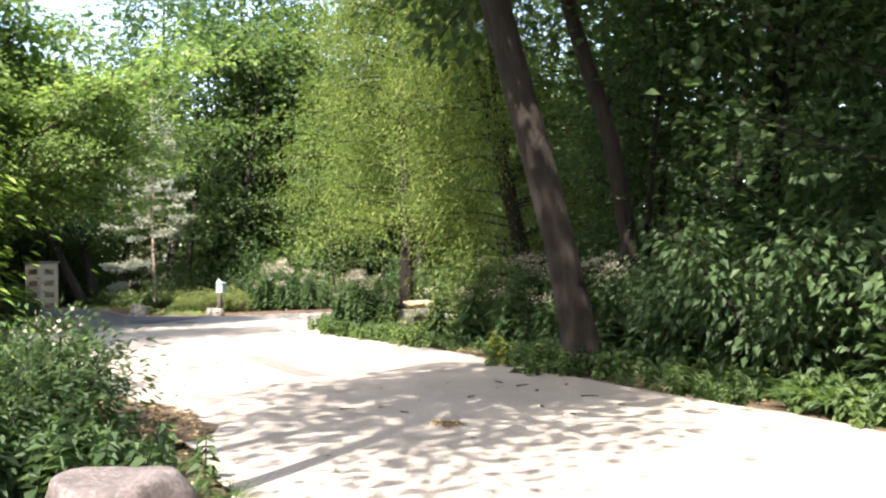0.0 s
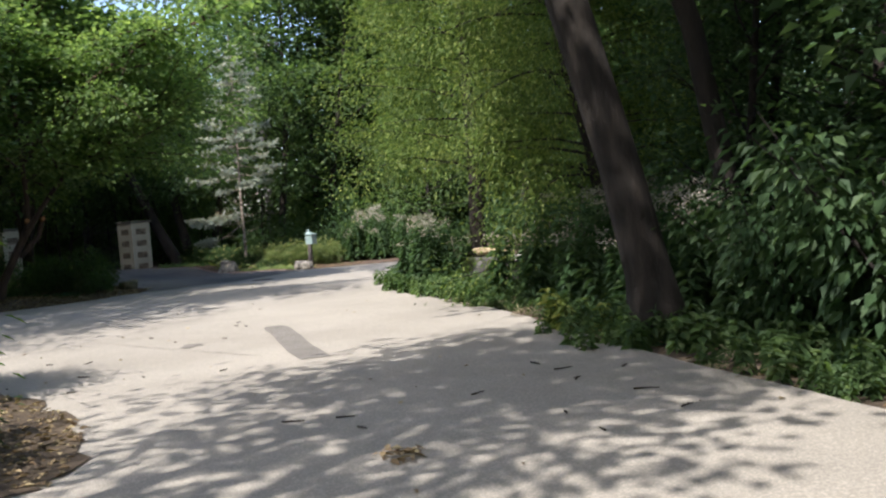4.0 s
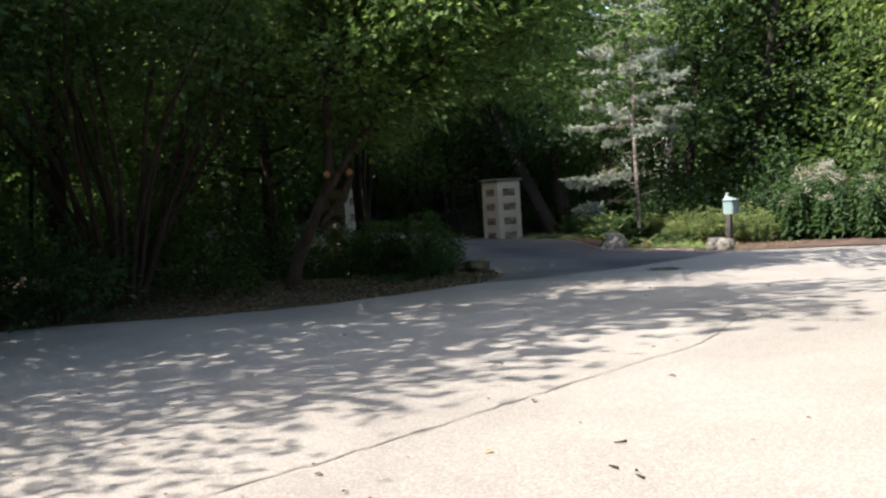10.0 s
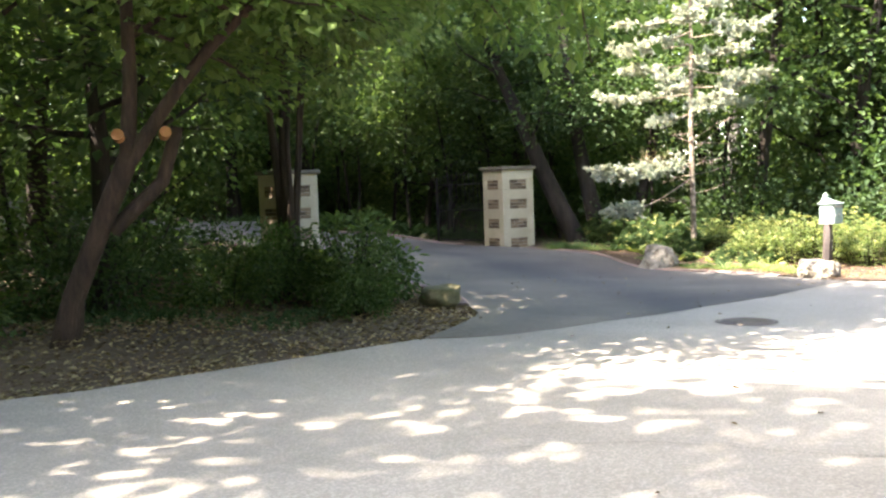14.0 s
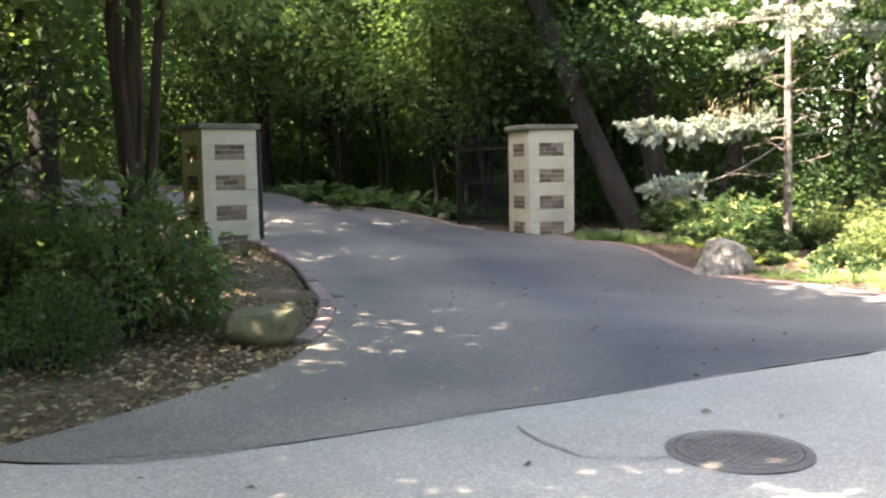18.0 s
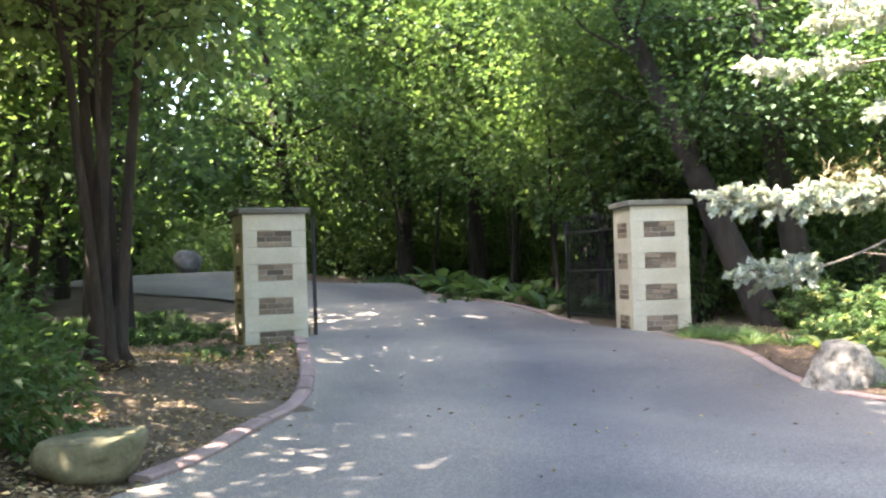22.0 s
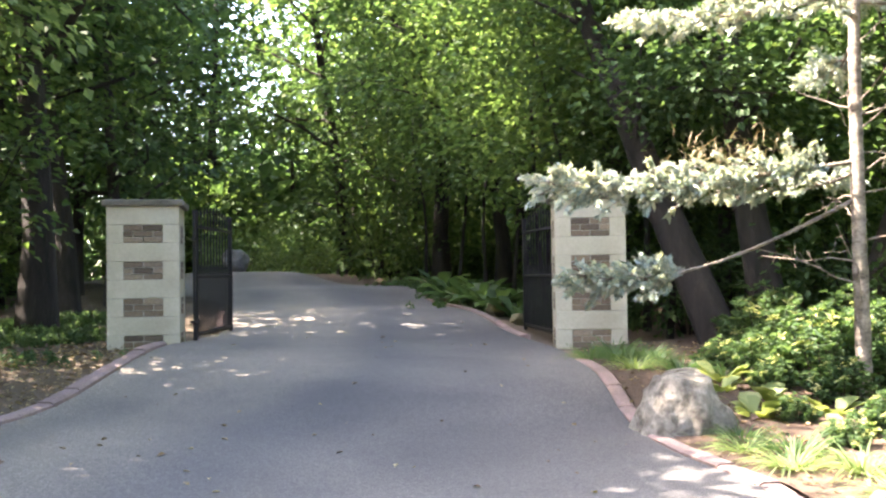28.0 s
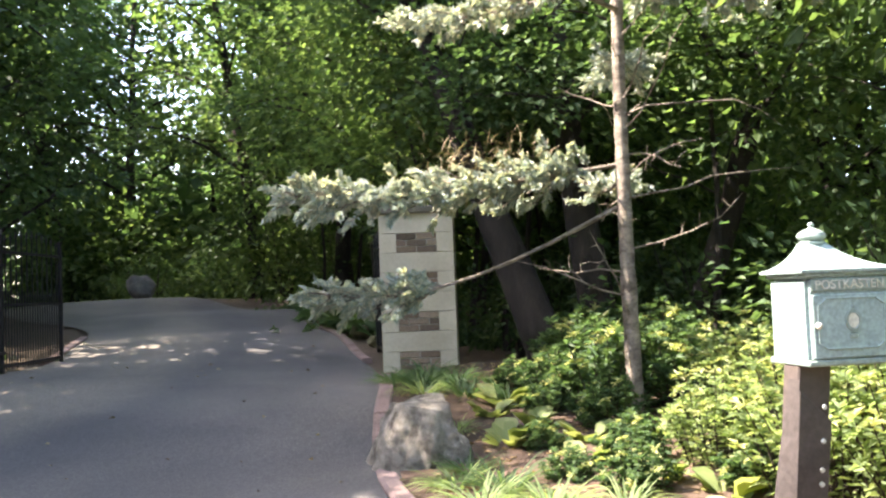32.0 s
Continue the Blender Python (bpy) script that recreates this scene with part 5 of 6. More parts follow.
def far_woods():
    """The closed wood behind, too far to tell tree from tree."""
    g = np.random.default_rng(87)
    w, l = Wood(), Leaves()
    for i in range(340):
        a, r = g.uniform(0, 6.28), g.uniform(33, 76)
        x, y = -8 + r * math.cos(a), 20 + r * math.sin(a)
        if x > 8 and 24 < y < 36:
            continue
        top = g.uniform(7, 14)
        if clearing(x, y):
            top = min(top, 0.15 * math.hypot(x + 5.3, y - 29.5))
        w.tube(np.array([(x, y, gz(x, y) - 0.2), (x + g.normal(0, 0.4), y, top)]), (0.2, 0.05), 5)
        for k in range(9):
            c = (x + g.normal(0, 1.5), y + g.normal(0, 1.5), top * (k + 0.4) / 9)
            cluster(g, l, c, (0, 0, 0.2), 62, 1.2, 0.74, 0.7)
    e = thing("far_woods", None, None, None, "dense green woodland closing the view all round", "woods", "stuff")
    thing("trunk", w.mesh("far_trunks"), M_BARK, e, "", "", "stuff")
    thing("crown", l.mesh("far_crowns"), M_LEAF_DEEP, e, "", "", "stuff")


far_woods()
lime_tree = wood_tree(66, 8.5, 0.11, 18, 0.36, 0.1, 44, 0.22, M_LEAF_LIME, "young tree with bright lime-green sunlit leaves")
lime_tree.matrix_basis = pose(-9.8, 10.0, gz(-9.8, 10.0) - 0.05, 0, 0, 40)
for o in (*KINDS, *AIRY, *SHRUBS, *FAR_KINDS, *FAR_SHRUBS):
    for c in o.children:
        bpy.data.objects.remove(c)
    bpy.data.objects.remove(o)


# ---- plants of the beds ----
def placed(e, x, y, turn=0.0, s=1.0):
    e.matrix_basis = pose(x, y, gz(x, y) - 0.02, 0, 0, turn) @ Matrix.Diagonal((s, s, s, 1))
    return e


def again(e, x, y, turn=0.0, s=1.0):
    return copy_thing(e, pose(x, y, gz(x, y) - 0.02, 0, 0, turn) @ Matrix.Diagonal((s, s, s, 1)))


def blades(name, seed, n, length, width, arch, material, label, category, spread=0.06, group="", broad=False):
    """A tuft of arching blades, grass-like or broad."""
    g = np.random.default_rng(seed)
    a = g.uniform(0, 6.28, n)
    t = np.linspace(0, 1, 6)
    L = length * g.uniform(0.6, 1.15, n)
    k = arch * g.uniform(0.5, 1.2, n)
    out = L[:, None] * (t * (0.35 + 0.5 * k[:, None]) + 0.15 * k[:, None] * t ** 2)
    up = L[:, None] * (t * 0.95 - k[:, None] * 0.75 * t ** 2)
    wid = width * g.uniform(0.7, 1.2, n)[:, None] * (np.sin(np.pi * (0.12 + 0.86 * t)) if not broad else np.where(t < 0.35, 0.12, np.sin(np.pi * np.clip((t - 0.3) / 0.7, 0, 1)) ** 0.7 + 0.03))
    r0 = g.uniform(0, spread, n)[:, None]
    ca, sa = np.cos(a)[:, None], np.sin(a)[:, None]
    x, y = (r0 + out) * ca, (r0 + out) * sa
    v1 = np.stack([x - sa * wid / 2, y + ca * wid / 2, up + 0.15 * wid], -1)
    v2 = np.stack([x + sa * wid / 2, y - ca * wid / 2, up + 0.15 * wid], -1)
    mid = np.stack([x, y, up - 0.1 * wid], -1)
    v = np.stack([v1, mid, v2], 2).reshape(-1, 3)
    f = []
    for i in range(n):
        for j in range(5):
            b = (i * 6 + j) * 3
            f += [(b, b + 1, b + 4, b + 3), (b + 1, b + 2, b + 5, b + 4)]
    e = thing(name, None, None, None, label, category, "", group)
    thing("blade_tuft" if not broad else "leaf_rosette", mesh_from(name, v, f, True), material, e, kind="stuff")
    return e


def herb(name, seed, stems, high, size, material, label, spread=0.25, flowers=0, aspect=0.45, whorls=9, per=5, group="", head=0.1):
    """Upright leafy stems, some with flower heads."""
    g = np.random.default_rng(seed)
    w, l, fl = Wood(), Leaves(), Leaves()
    for i in range(stems):
        b = np.array([g.normal(0, spread), g.normal(0, spread), -0.03])
        h = high * g.uniform(0.65, 1.1)
        path = bend(g, b, (g.normal(0, 0.12), g.normal(0, 0.12), 1), h, 6, 0.04)
        w.tube(path, np.linspace(0.008, 0.004, 6), 4)
        for j in range(whorls):
            f = 0.2 + 0.78 * j / whorls
            c = on_path(path, f)
            a = g.uniform(0, 6.28) + np.arange(per) * 6.28 / per
            way = np.stack([np.cos(a), np.sin(a), g.uniform(-0.5, 0.25, per)], -1)
            s = size * (1.15 - 0.5 * f) * g.uniform(0.8, 1.2, per)
            l.add(np.repeat(c[None], per, 0), way, np.repeat([[0, 0, 1.0]], per, 0) + g.normal(0, 0.25, (per, 3)), s, s * aspect, 0.25)
        if i < flowers:
            m = 60
            off = g.normal(0, head, (m, 3)) * (1, 1, 0.6)
            fl.add(path[-1] + off + (0, 0, head * 0.6), unit(off + (0, 0, 0.05)), unit(g.normal(0, 1, (m, 3)) + (0, 0, 1)), head * 0.4, head * 0.35)
    e = thing(name, None, None, None, label, "plant", "", group)
    thing("stem", w.mesh("stems"), M_LEAF_DEEP, e, kind="stuff")
    thing("leaf_mass", l.mesh("leaves"), material, e, kind="stuff")
    if fl.v:
        thing("flower_head", fl.mesh("flower_heads"), M_FLOWER, e, "faded pinkish-white flower heads", kind="stuff")
    return e


def rosette_bush(name, seed, r, high, stems, leaf, material, tip_material, label, group, pale=0.4):
    """Upright twigs that each end in a whorl of leaves, the topmost ones paler."""
    g = np.random.default_rng(seed)
    w, l, tips = Wood(), Leaves(), Leaves()
    for i in range(stems):
        a, k = g.uniform(0, 6.28), math.sqrt(g.uniform(0.0, 1))
        top = np.array([r * k * math.cos(a), r * k * math.sin(a), high * (1 - 0.5 * k * k) * g.uniform(0.6, 1.1)])
        foot = np.array([0.6 * top[0], 0.6 * top[1], -0.03])
        path = np.array([foot, foot * 0.4 + top * 0.55 + (0, 0, 0.04), top])
        w.tube(path, (0.007, 0.005, 0.003), 4)
        for f, n in ((1.0, 10), (0.84, 6), (0.68, 5), (0.52, 5), (0.36, 4), (0.2, 3)):
            at = on_path(path, min(f, 0.999))
            t = g.uniform(0, 6.28) + np.arange(n) * 6.283 / n
            way = np.stack([np.cos(t), np.sin(t), g.uniform(-0.2, 1.1, n) * f], -1)
            size = leaf * g.uniform(0.75, 1.25, n)
            (tips if f == 1.0 and g.uniform() < pale else l).add(np.repeat(at[None], n, 0) + g.normal(0, 0.008, (n, 3)), way, np.repeat([[0, 0, 1.0]], n, 0) + g.normal(0, 0.45, (n, 3)), size, size * 0.42, 0.22)
    e = thing(name, None, None, None, label, "shrub", "", group)
    thing("stem", w.mesh("twigs"), M_BARK_BROWN, e, kind="stuff")
    thing("foliage", l.mesh("leaves"), material, e)
    thing("young_growth", tips.mesh("young_growth"), tip_material, e, "pale yellow-green young leaves", kind="stuff")
    return e


# planted bed by the mailbox
BED = np.concatenate([right_kerb + np.array([0.06, 0.12]), smooth_line([(-7.2, 30.75), (-4, 30.7), (2, 31.3), (2, 35.5), (-6, 36.5), (-14, 37), (-13.8, 33.4)], 0.5)])
sheet("planting_bed", BED, 0.03, M_MULCH, "brown bark-mulched bed beside the driveway", "bed", 0.6, 0.0, 9)
spirea = placed(rosette_bush("spirea_bush", 91, 0.55, 0.85, 100, 0.062, M_LEAF_PALE, M_LEAF_TIP, "yellow-green spirea bush in the mulched bed", "spirea bushes", 0.45), -8.6, 33.75)
for x, y, t, s in ((-9.45, 33.75, 40, 0.7), (-9.3, 34.2, 80, 0.9), (-8.05, 33.75, 40, 1.0), (-7.3, 33.5, 90, 0.95), (-9.0, 34.5, 200, 1.05), (-7.8, 34.5, 10, 1.1), (-10.3, 34.7, 300, 0.85), (-9.7, 34.9, 60, 0.95), (-6.4, 34.2, 60, 1.1), (-8.45, 34.2, 130, 0.95)):
    again(spirea, x, y, t, s)
rhodo = placed(rosette_bush("broadleaf_bush", 92, 0.45, 0.62, 60, 0.08, M_LEAF_DEEP, M_LEAF_TIP, "green broadleaf bush with paler tips in the bed", "broadleaf bushes", 0.22), -11.0, 34.05)
for x, y, t, s in ((-11.7, 34.4, 50, 0.95), (-12.4, 34.7, 100, 1.0), (-10.75, 34.5, 150, 0.95), (-13.0, 35.2, 10, 1.1), (-11.3, 34.95, 80, 0.95), (-12.0, 35.3, 20, 1.1), (-10.55, 33.75, 30, 0.6), (-11.5, 33.9, 70, 0.65)):
    again(rhodo, x, y, t, s)
for x, y, t, s in ((-9.75, 33.35, 20, 0.5), (-9.2, 33.0, 70, 0.45), (-11.1, 33.6, 10, 0.45), (-8.9, 33.55, 10, 0.55), (-10.3, 33.1, 200, 0.35), (-9.6, 32.85, 90, 0.35), (-11.9, 33.75, 40, 0.5)):
    again(rhodo, x, y, t, s)
hosta = placed(blades("hosta", 93, 12, 0.27, 0.15, 0.72, M_LEAF_TIP, "broad-leaved yellow-green hosta in the mulch", "plant", 0.05, "hostas", True), -10.54, 32.98, 0)
for x, y, t, s in ((-11.45, 33.4, 40, 1.0), (-11.2, 33.2, 90, 0.8), (-10.3, 33.42, 80, 0.9), (-10.75, 33.3, 130, 0.95), (-9.35, 33.25, 10, 0.8), (-8.88, 33.3, 200, 0.9), (-9.85, 33.1, 20, 0.8), (-8.2, 32.5, 70, 0.8), (-8.6, 32.9, 310, 0.7), (-10.05, 33.75, 310, 0.8)):
    again(hosta, x, y, t, s)
liri = placed(blades("grass_tuft", 94, 110, 0.33, 0.012, 1.0, M_LEAF_PALE, "arching striped lily-turf tuft in the mulch", "plant", 0.06, "lily-turf tufts"), -9.12, 32.45)
dark_liri = placed(blades("grass_tuft", 95, 100, 0.34, 0.012, 0.95, M_LEAF_DEEP, "dark green arching lily-turf tuft", "plant", 0.06, "lily-turf tufts"), -13.1, 33.2)
for x, y, s in ((-8.9, 32.72, 0.9), (-9.35, 32.2, 0.95), (-9.85, 32.3, 0.8), (-8.3, 32.3, 0.9), (-12.2, 33.1, 0.9), (-8.6, 32.2, 1.0), (-11.05, 32.85, 0.7), (-8.15, 31.95, 0.9), (-7.7, 31.85, 0.9)):
    again(liri, x, y, 60 * x, s)
for x, y, s in ((-12.7, 33.3, 1.1), (-12.4, 33.5, 1.0), (-11.9, 33.35, 1.0), (-13.3, 33.6, 1.1), (-12.9, 33.7, 1.0), (-10.12, 32.5, 0.8), (-9.6, 32.45, 1.0), (-11.6, 33.55, 0.9), (-12.9, 33.35, 0.9)):
    again(dark_liri, x, y, 70 * x, s)
far_hosta = placed(blades("hosta", 96, 22, 0.6, 0.2, 0.9, M_LEAF_DEEP, "large green hosta beside the far drive edge", "plant", 0.1, "far hostas", True), -18.6, 34.8)
for x, y, s in ((-19.4, 34.9, 1.1), (-20.2, 35.0, 1.2), (-21.2, 35.1, 1.1), (-22.0, 35.3, 1.2), (-17.8, 34.75, 0.9), (-20.8, 35.6, 1.2), (-19.0, 35.5, 1.1), (-17.0, 34.9, 0.8)):
    again(far_hosta, x, y, 50 * x, s)
for i, (x, y, s) in enumerate(((-23.0, 35.35, 0.5), (-22.1, 35.0, 0.45), (-19.9, 34.75, 0.35), (-18.2, 34.5, 0.35), (-20.9, 34.85, 0.4), (-17.2, 34.4, 0.3))):
    boulder("edging_rock", (x, y + 0.12), (s * 0.7, s * 0.9, s * 0.7), 20 + i, M_MOSS, "low mossy edging rock along the upper drive", 0.35, 0.2, 40 * i, 0.3)

# the leaf-covered bed by the gate
gate_bush = placed(shrub(97, 0.72, 1.05, 230, 0.09, M_LEAF, "rounded green bush in the leaf-covered bed", 0.55, 16, spread=0.075, leafn=14, name="round_bush", flat=0.9, group="gate bed bushes"), -11.75, 25.45)
again(gate_bush, -12.5, 24.9, 100, 0.85)
again(gate_bush, -11.0, 24.6, 200, 0.5)
ground_ivy = placed(herb("low_greens", 98, 26, 0.16, 0.07, M_LEAF_DEEP, "low green ground cover under the trees", 0.26, 0, 0.6, 4, 4, "low ground cover"), -15.2, 28.2)
for i in range(46):
    x, y = ((-14.9 + 2.4 * g.uniform(), 22.0 + 2.4 * g.uniform()), (-14.6 + 3.5 * g.uniform(), 21.5 + 3.5 * g.uniform()), (-14.5 + 4 * g.uniform(), 17.6 + 2.2 * g.uniform()))[i % 3]
    if free(x, y, 1.0):
        again(ground_ivy, x, y, g.uniform(0, 360), g.uniform(0.5, 0.95))

for i in range(26):
    x, y = -24.5 + 9.5 * g.uniform(), 34.9 + 1.6 * g.uniform()
    if free(x, y, 0.25):
        again(ground_ivy, x, y, g.uniform(0, 360), g.uniform(1.2, 2.2))

for i in range(40):
    x, y = -22 + 4.6 * g.uniform(), 26.2 + 3.6 * g.uniform()
    if free(x, y, 0.9):
        again(ground_ivy, x, y, g.uniform(0, 360), g.uniform(0.8, 1.5))

# corner bed on the right of the lane
weed = placed(herb("tall_perennial", 101, 12, 1.25, 0.2, M_LEAF_DEEP, "tall leafy perennial with faded flower heads", 0.22, 5, 0.42, 11, 5, "tall perennials", 0.07), -1.75, 19.4)
for x, y, s in ((-1.2, 19.0, 0.9), (-1.5, 20.2, 1.0), (0.35, 15.9, 1.1), (0.7, 15.1, 1.1), (1.0, 14.3, 1.1), (1.3, 13.6, 1.0), (0.7, 17.4, 1.0), (1.9, 13.0, 1.0), (2.2, 12.2, 1.05), (2.5, 11.6, 1.0), (-2.1, 21.4, 0.9), (1.6, 14.6, 1.15), (0.9, 16.2, 1.15), (2.9, 12.6, 1.1)):
    again(weed, x, y, 90 * x, s)
for x, y, s in ((-6.2, 33.5, 1.25), (-5.6, 33.9, 1.35), (-5.0, 33.4, 1.2), (-5.8, 34.5, 1.4), (-6.7, 33.9, 1.15), (-4.4, 33.0, 1.1)):
    again(weed, x, y, 90 * x, s)
low = placed(herb("leafy_groundcover", 102, 16, 0.38, 0.13, M_LEAF, "bright green leafy ground cover along the lane", 0.24, 0, 0.6, 6, 4, "lane ground cover"), -2.2, 19.2)
edge_d = np.r_[0, np.cumsum(np.linalg.norm(np.diff(right_edge, axis=0), axis=1))]
for i in range(96):
    s0 = g.uniform(16, 40)
    px, py = np.interp(s0, edge_d, right_edge[:, 0]), np.interp(s0, edge_d, right_edge[:, 1])
    qx, qy = np.interp(s0 + 0.1, edge_d, right_edge[:, 0]) - px, np.interp(s0 + 0.1, edge_d, right_edge[:, 1]) - py
    off = 0.14 + 1.1 * g.uniform() ** 1.5
    n = math.hypot(qx, qy)
    again(low, px + qy / n * off, py - qx / n * off, g.uniform(0, 360), 0.35 + 0.85 * g.uniform() ** 1.6)
sapling = placed(herb("seedling", 103, 5, 0.6, 0.2, M_LEAF_LIME, "light green seedling at the lane edge", 0.1, 0, 0.5, 6, 4), 0.75, 12.35, 0, 0.9)
again(sapling, 1.2, 11.9, 80, 0.7)


def big_leaf_bush():
    w, l = Wood(), Leaves()
    g = np.random.default_rng(105)
    for i in range(16):
        a = 6.28 * i / 16
        path = bend(g, (0.1 * math.cos(a), 0.1 * math.sin(a), -0.05), (0.55 * math.cos(a), 0.55 * math.sin(a), 1), g.uniform(1.5, 2.3), 7, 0.1, -0.03)
        w.tube(path, np.linspace(0.02, 0.006, 7), 5)
        for j in range(12):
            c = on_path(path, 0.25 + 0.74 * j / 12)
            for q in range(2):
                m = 8
                off = g.normal(0, 0.17, (m, 3))
                way = unit(off * (1, 1, 0.3) + unit(c * (1, 1, 0)) * 0.12) + (0, 0, -0.55)
                s = g.uniform(0.09, 0.165, m)
                l.add(c + off, way, unit(g.normal(0, 0.3, (m, 3)) + (0, 0, 1)), s, s * 0.52, 0.2)
    e = plant("large_leaved_bush", w, l, (3.5, 9.6, gz(3.5, 9.6)), M_BARK, M_LEAF_DEEP, "large bush with long drooping green leaves", "shrub", "large-leaved bushes")
    return e


bl = big_leaf_bush()
again(bl, 4.7, 8.4, 120, 1.0)
again(bl, 2.9, 10.9, 220, 0.8)
lily = placed(blades("daylily", 106, 26, 0.55, 0.045, 0.9, M_LEAF, "clump of broad arching daylily leaves", "plant", 0.12, "daylilies"), 3.3, 8.2)
for i in range(26):
    s0 = g.uniform(0, 1)
    x, y = 2.9 + 2.2 * g.uniform() - 1.1 * s0, 7.3 + 2.4 * s0 + 0.4 * g.uniform()
    if free(x, y, 0.3):
        again(lily, x, y, g.uniform(0, 360), g.uniform(0.6, 1.0))

# left of the lane at the start
lane_bush = placed(shrub(107, 0.7, 1.0, 80, 0.075, M_LEAF_DEEP, "green spirea bush at the lane edge", 0.45, 16, spread=0.14, leafn=42, name="lane_bush", group="lane bushes"), -3.0, 6.95)
again(lane_bush, -3.5, 7.7, 100, 1.0)
again(lane_bush, -3.1, 6.0, 200, 0.9)
hyd = placed(herb("hydrangea", 108, 14, 1.25, 0.2, M_LEAF, "hydrangea with faded white flower heads", 0.3, 6, 0.55, 8, 4, "hydrangeas", 0.09), -3.7, 6.6)
again(hyd, -4.3, 7.3, 90, 1.05)
again(hyd, -3.9, 5.4, 50, 0.95)
nettle = placed(herb("leafy_groundcover", 109, 20, 0.55, 0.13, M_LEAF_DEEP, "leafy bright green plants beside the granite boulder", 0.28, 0, 0.55, 7, 4, "boulder greens"), -2.4, 5.2)
for x, y, s in ((-2.9, 5.0, 1.1), (-2.6, 4.4, 0.9), (-3.3, 4.6, 1.2), (-2.2, 5.9, 0.9), (-3.0, 5.6, 1.2), (-2.3, 4.0, 0.9), (-2.9, 3.9, 1.1)):
    again(nettle, x, y, 70 * x, s)
wild_grass = placed(blades("wild_grass", 110, 50, 0.3, 0.01, 0.9, M_LEAF, "small tuft of wild grass at the lane edge", "plant", 0.08, "wild grass"), -1.35, 4.9)
for x, y, s in ((-1.2, 5.2, 0.8), (-1.5, 5.4, 1.0), (-1.75, 6.0, 1.0), (-2.1, 6.6, 0.9), (-1.9, 5.3, 1.1)):
    again(wild_grass, x, y, 70 * x, s)


# ---- litter ----
VERGE = smooth_line([(-4.7, 10.5), (-3.2, 9.4), (-2.3, 8.35), (-1.8, 7.1), (-2.6, 6.9), (-4.4, 9.4), (-4.7, 10.5)], 0.2)[:-1]
sheet("verge", VERGE, 0.03, M_SOIL, "dark dirt verge strewn with leaves beside the lane", "verge", 0.3, 0.05, 15)


def twig(at, length, turn, seed, label="thin dead twig lying on the lane"):
    g = np.random.default_rng(seed)
    w = Wood()
    path = bend(g, (0, 0, 0), (1, 0, 0), length, 7, 0.16)
    path[:, 2] = 0.008
    w.tube(path, np.linspace(0.007, 0.003, 7), 5)
    for k in (2, 4):
        w.tube(np.array([path[k], path[k] + (0.06 * length, 0.14 * length * (-1) ** k, 0.004)]), (0.005, 0.002), 4)
    o = thing("twig", w.mesh("twig"), M_BARK_BROWN, None, label, "twig", "", "fallen twigs")
    o.matrix_basis = pose(*at, gz(*at) + 0.022, 0, 0, turn)


bits = np.random.default_rng(77)
for i in range(22):
    x, y = bits.uniform(-4.6, 2.2), bits.uniform(7.6, 16.5)
    if inside(x, y, ROAD_LINE):
        twig((x, y), bits.uniform(0.06, 0.15), bits.uniform(0, 360), 300 + i)
for i, (x, y, n, t) in enumerate(((-0.61, 8.48, 0.22, 10), (-0.95, 8.42, 0.26, -15), (1.3, 9.0, 0.3, 20), (1.55, 8.4, 0.2, 60), (-0.4, 8.2, 0.16, -40), (0.75, 9.9, 0.3, 5), (-3.3, 9.9, 0.16, 30), (-4.1, 10.3, 0.12, -50))):
    twig((x, y), n * 0.6, t, 200 + i)


def litter(name, boxes, n, size, lift, label, ok, seed=120, material=M_LITTER):
    g = np.random.default_rng(seed)
    l = Leaves()
    pts = []
    while len(pts) < n:
        b = boxes[g.integers(len(boxes))]
        x, y = g.uniform(b[0], b[1]), g.uniform(b[2], b[3])
        if ok(x, y):
            pts.append((x, y))
    p = np.array(pts)
    a = g.uniform(0, 6.28, n)
    way = np.stack([np.cos(a), np.sin(a), g.normal(0, 0.15, n)], -1)
    s = size * g.uniform(0.5, 1.3, n)
    l.add(np.c_[p, ground_z(p[:, 0], p[:, 1]) + lift], way, unit(g.normal(0, 0.2, (n, 3)) + (0, 0, 1)), s, s * 0.6, 0.1)
    thing(name, l.mesh(name), material, None, label, "leaf litter", "stuff")


def off_paving(x, y):
    return not inside(x, y, ROAD_LINE) and not inside(x, y, DRIVE_LINE)


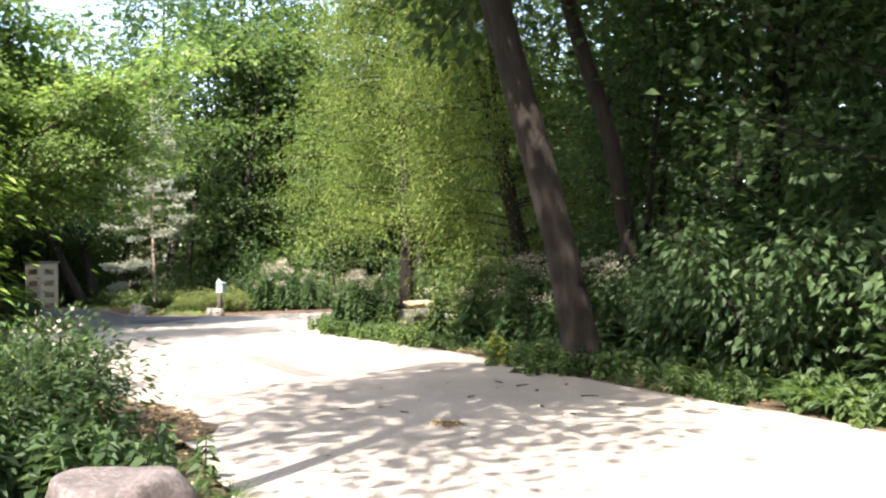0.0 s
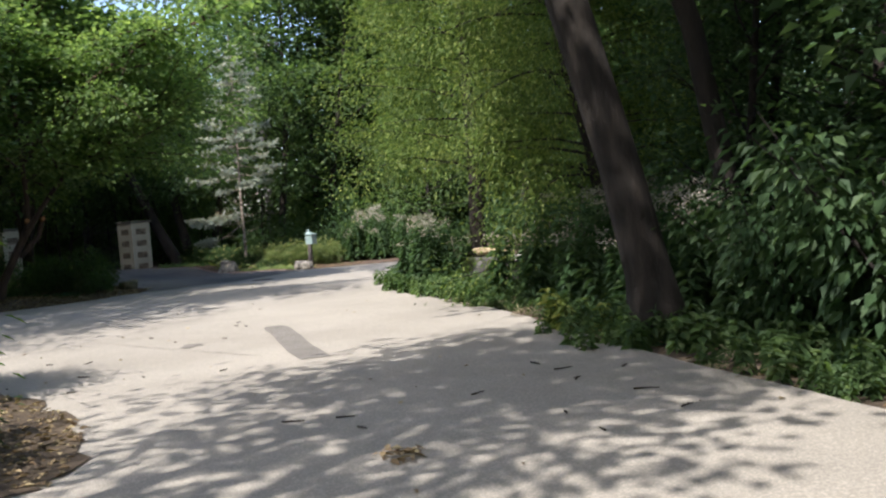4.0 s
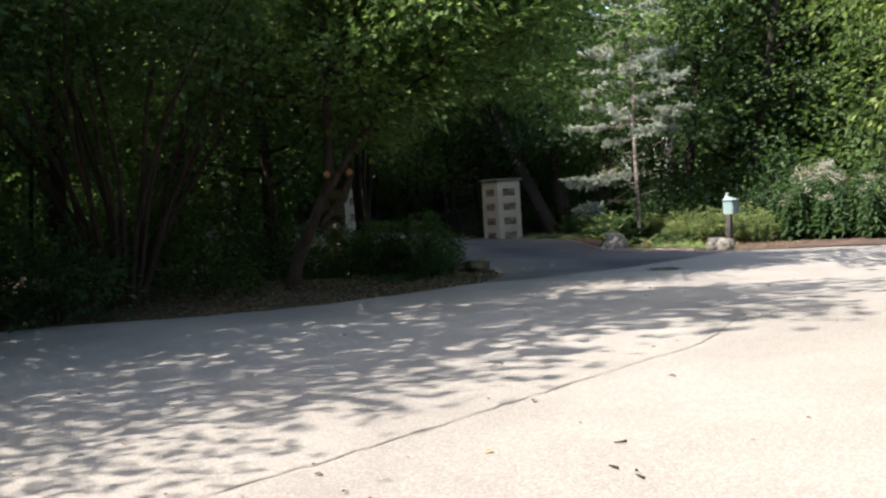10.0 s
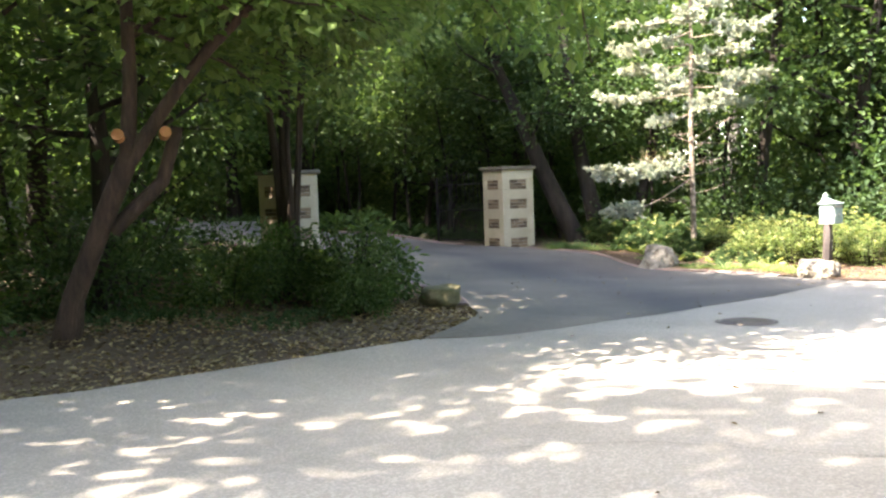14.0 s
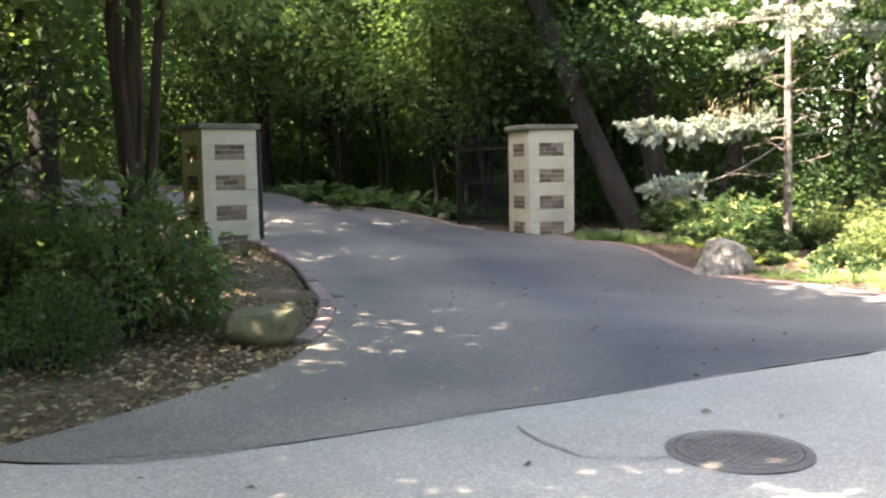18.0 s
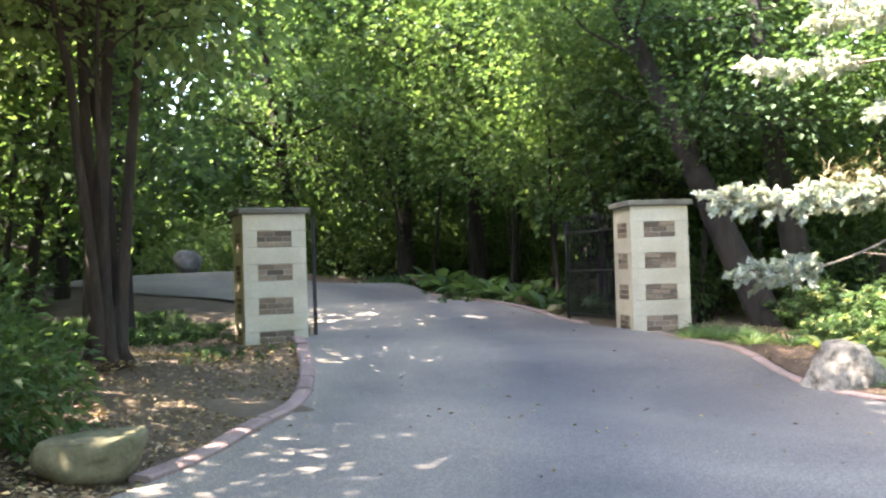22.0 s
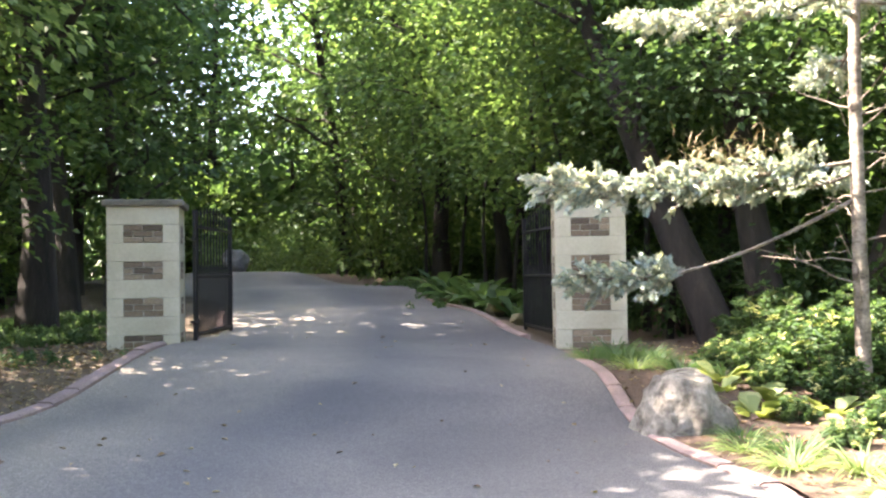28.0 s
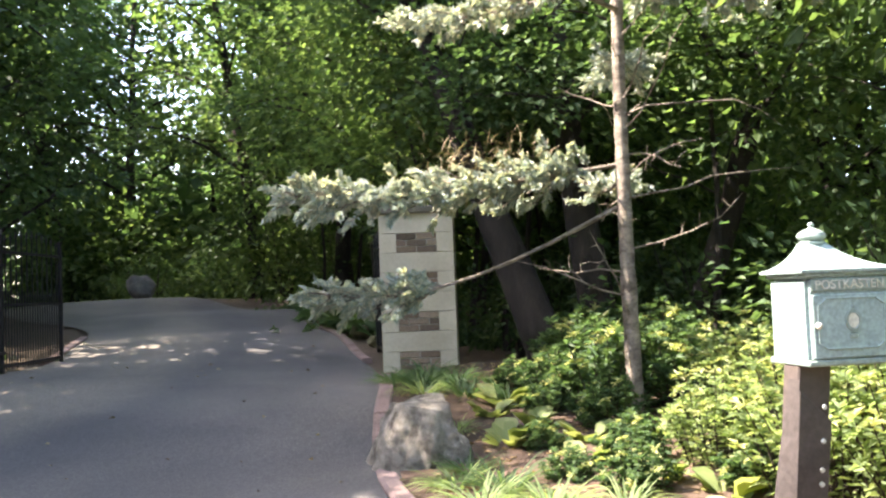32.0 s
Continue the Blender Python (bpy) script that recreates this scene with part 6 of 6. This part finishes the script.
litter("leaf_litter", [(-17, -9, 16, 30), (-13, -9, 19, 26.5)], 13000, 0.06, 0.012, "brown fallen leaves covering the bed", off_paving)
litter("bed_litter", [(-14, -6, 31, 35)], 2500, 0.05, 0.04, "bark chips and fallen leaves on the mulch", lambda x, y: inside(x, y, BED), 121)
litter("edge_litter", [(-3, 5, 6, 24), (-5, 0, 2, 10.5)], 4500, 0.06, 0.012, "fallen leaves along the lane edges", off_paving, 122)
litter("lane_litter", [(-9, 3, 2, 30), (-18, -7, 24, 34)], 260, 0.05, 0.03, "a few scattered leaves and twigs on the paving", lambda x, y: not off_paving(x, y), 123)
litter("verge_litter", [(-4.8, -1.7, 6.8, 10.6)], 900, 0.06, 0.036, "brown leaves and bits of bark on the dirt verge", lambda x, y: inside(x, y, VERGE), 124)
litter("lane_leaf_clump", [(-0.15, 0.15, 7.3, 7.65)], 40, 0.07, 0.035, "small heap of withered leaves on the lane", lambda x, y: (x - 0.0) ** 2 + (y - 7.48) ** 2 < 0.02, 125, M_LITTER)


def straw(name, boxes, n, length, label, seed):
    """Dry grass stalks lying loosely along an edge."""
    g = np.random.default_rng(seed)
    l = Leaves()
    b = np.array(boxes)[g.integers(len(boxes), size=n)]
    p = np.stack([g.uniform(b[:, 0], b[:, 1]), g.uniform(b[:, 2], b[:, 3])], -1)
    a = g.normal(2.0, 0.7, n)
    k = length * g.uniform(0.4, 1.2, n)
    l.add(np.c_[p, ground_z(p[:, 0], p[:, 1]) + 0.03 + 0.05 * g.uniform(0, 1, n)], np.stack([np.cos(a), np.sin(a), g.normal(0, 0.12, n)], -1), unit(g.normal(0, 0.3, (n, 3)) + (0, 0, 1)), k, 0.008, 0.05, 0.1)
    thing(name, l.mesh(name), M_TWIG, None, label, "straw", "stuff")


straw("straw_edge", [(-0.5, 0.1, 14.8, 15.4), (-0.9, -0.3, 15.6, 16.2), (0.2, 0.6, 13.4, 14.0), (1.1, 1.6, 11.2, 11.9), (1.9, 2.5, 9.2, 10.2)], 700, 0.22, "dry tan straw lying along the lane edge", 131)
litter("gate_bed_litter", [(-15.8, -10.4, 25.4, 29.4)], 5200, 0.045, 0.016, "small brown and grey leaves over the bare bed by the gate", off_paving, 126)
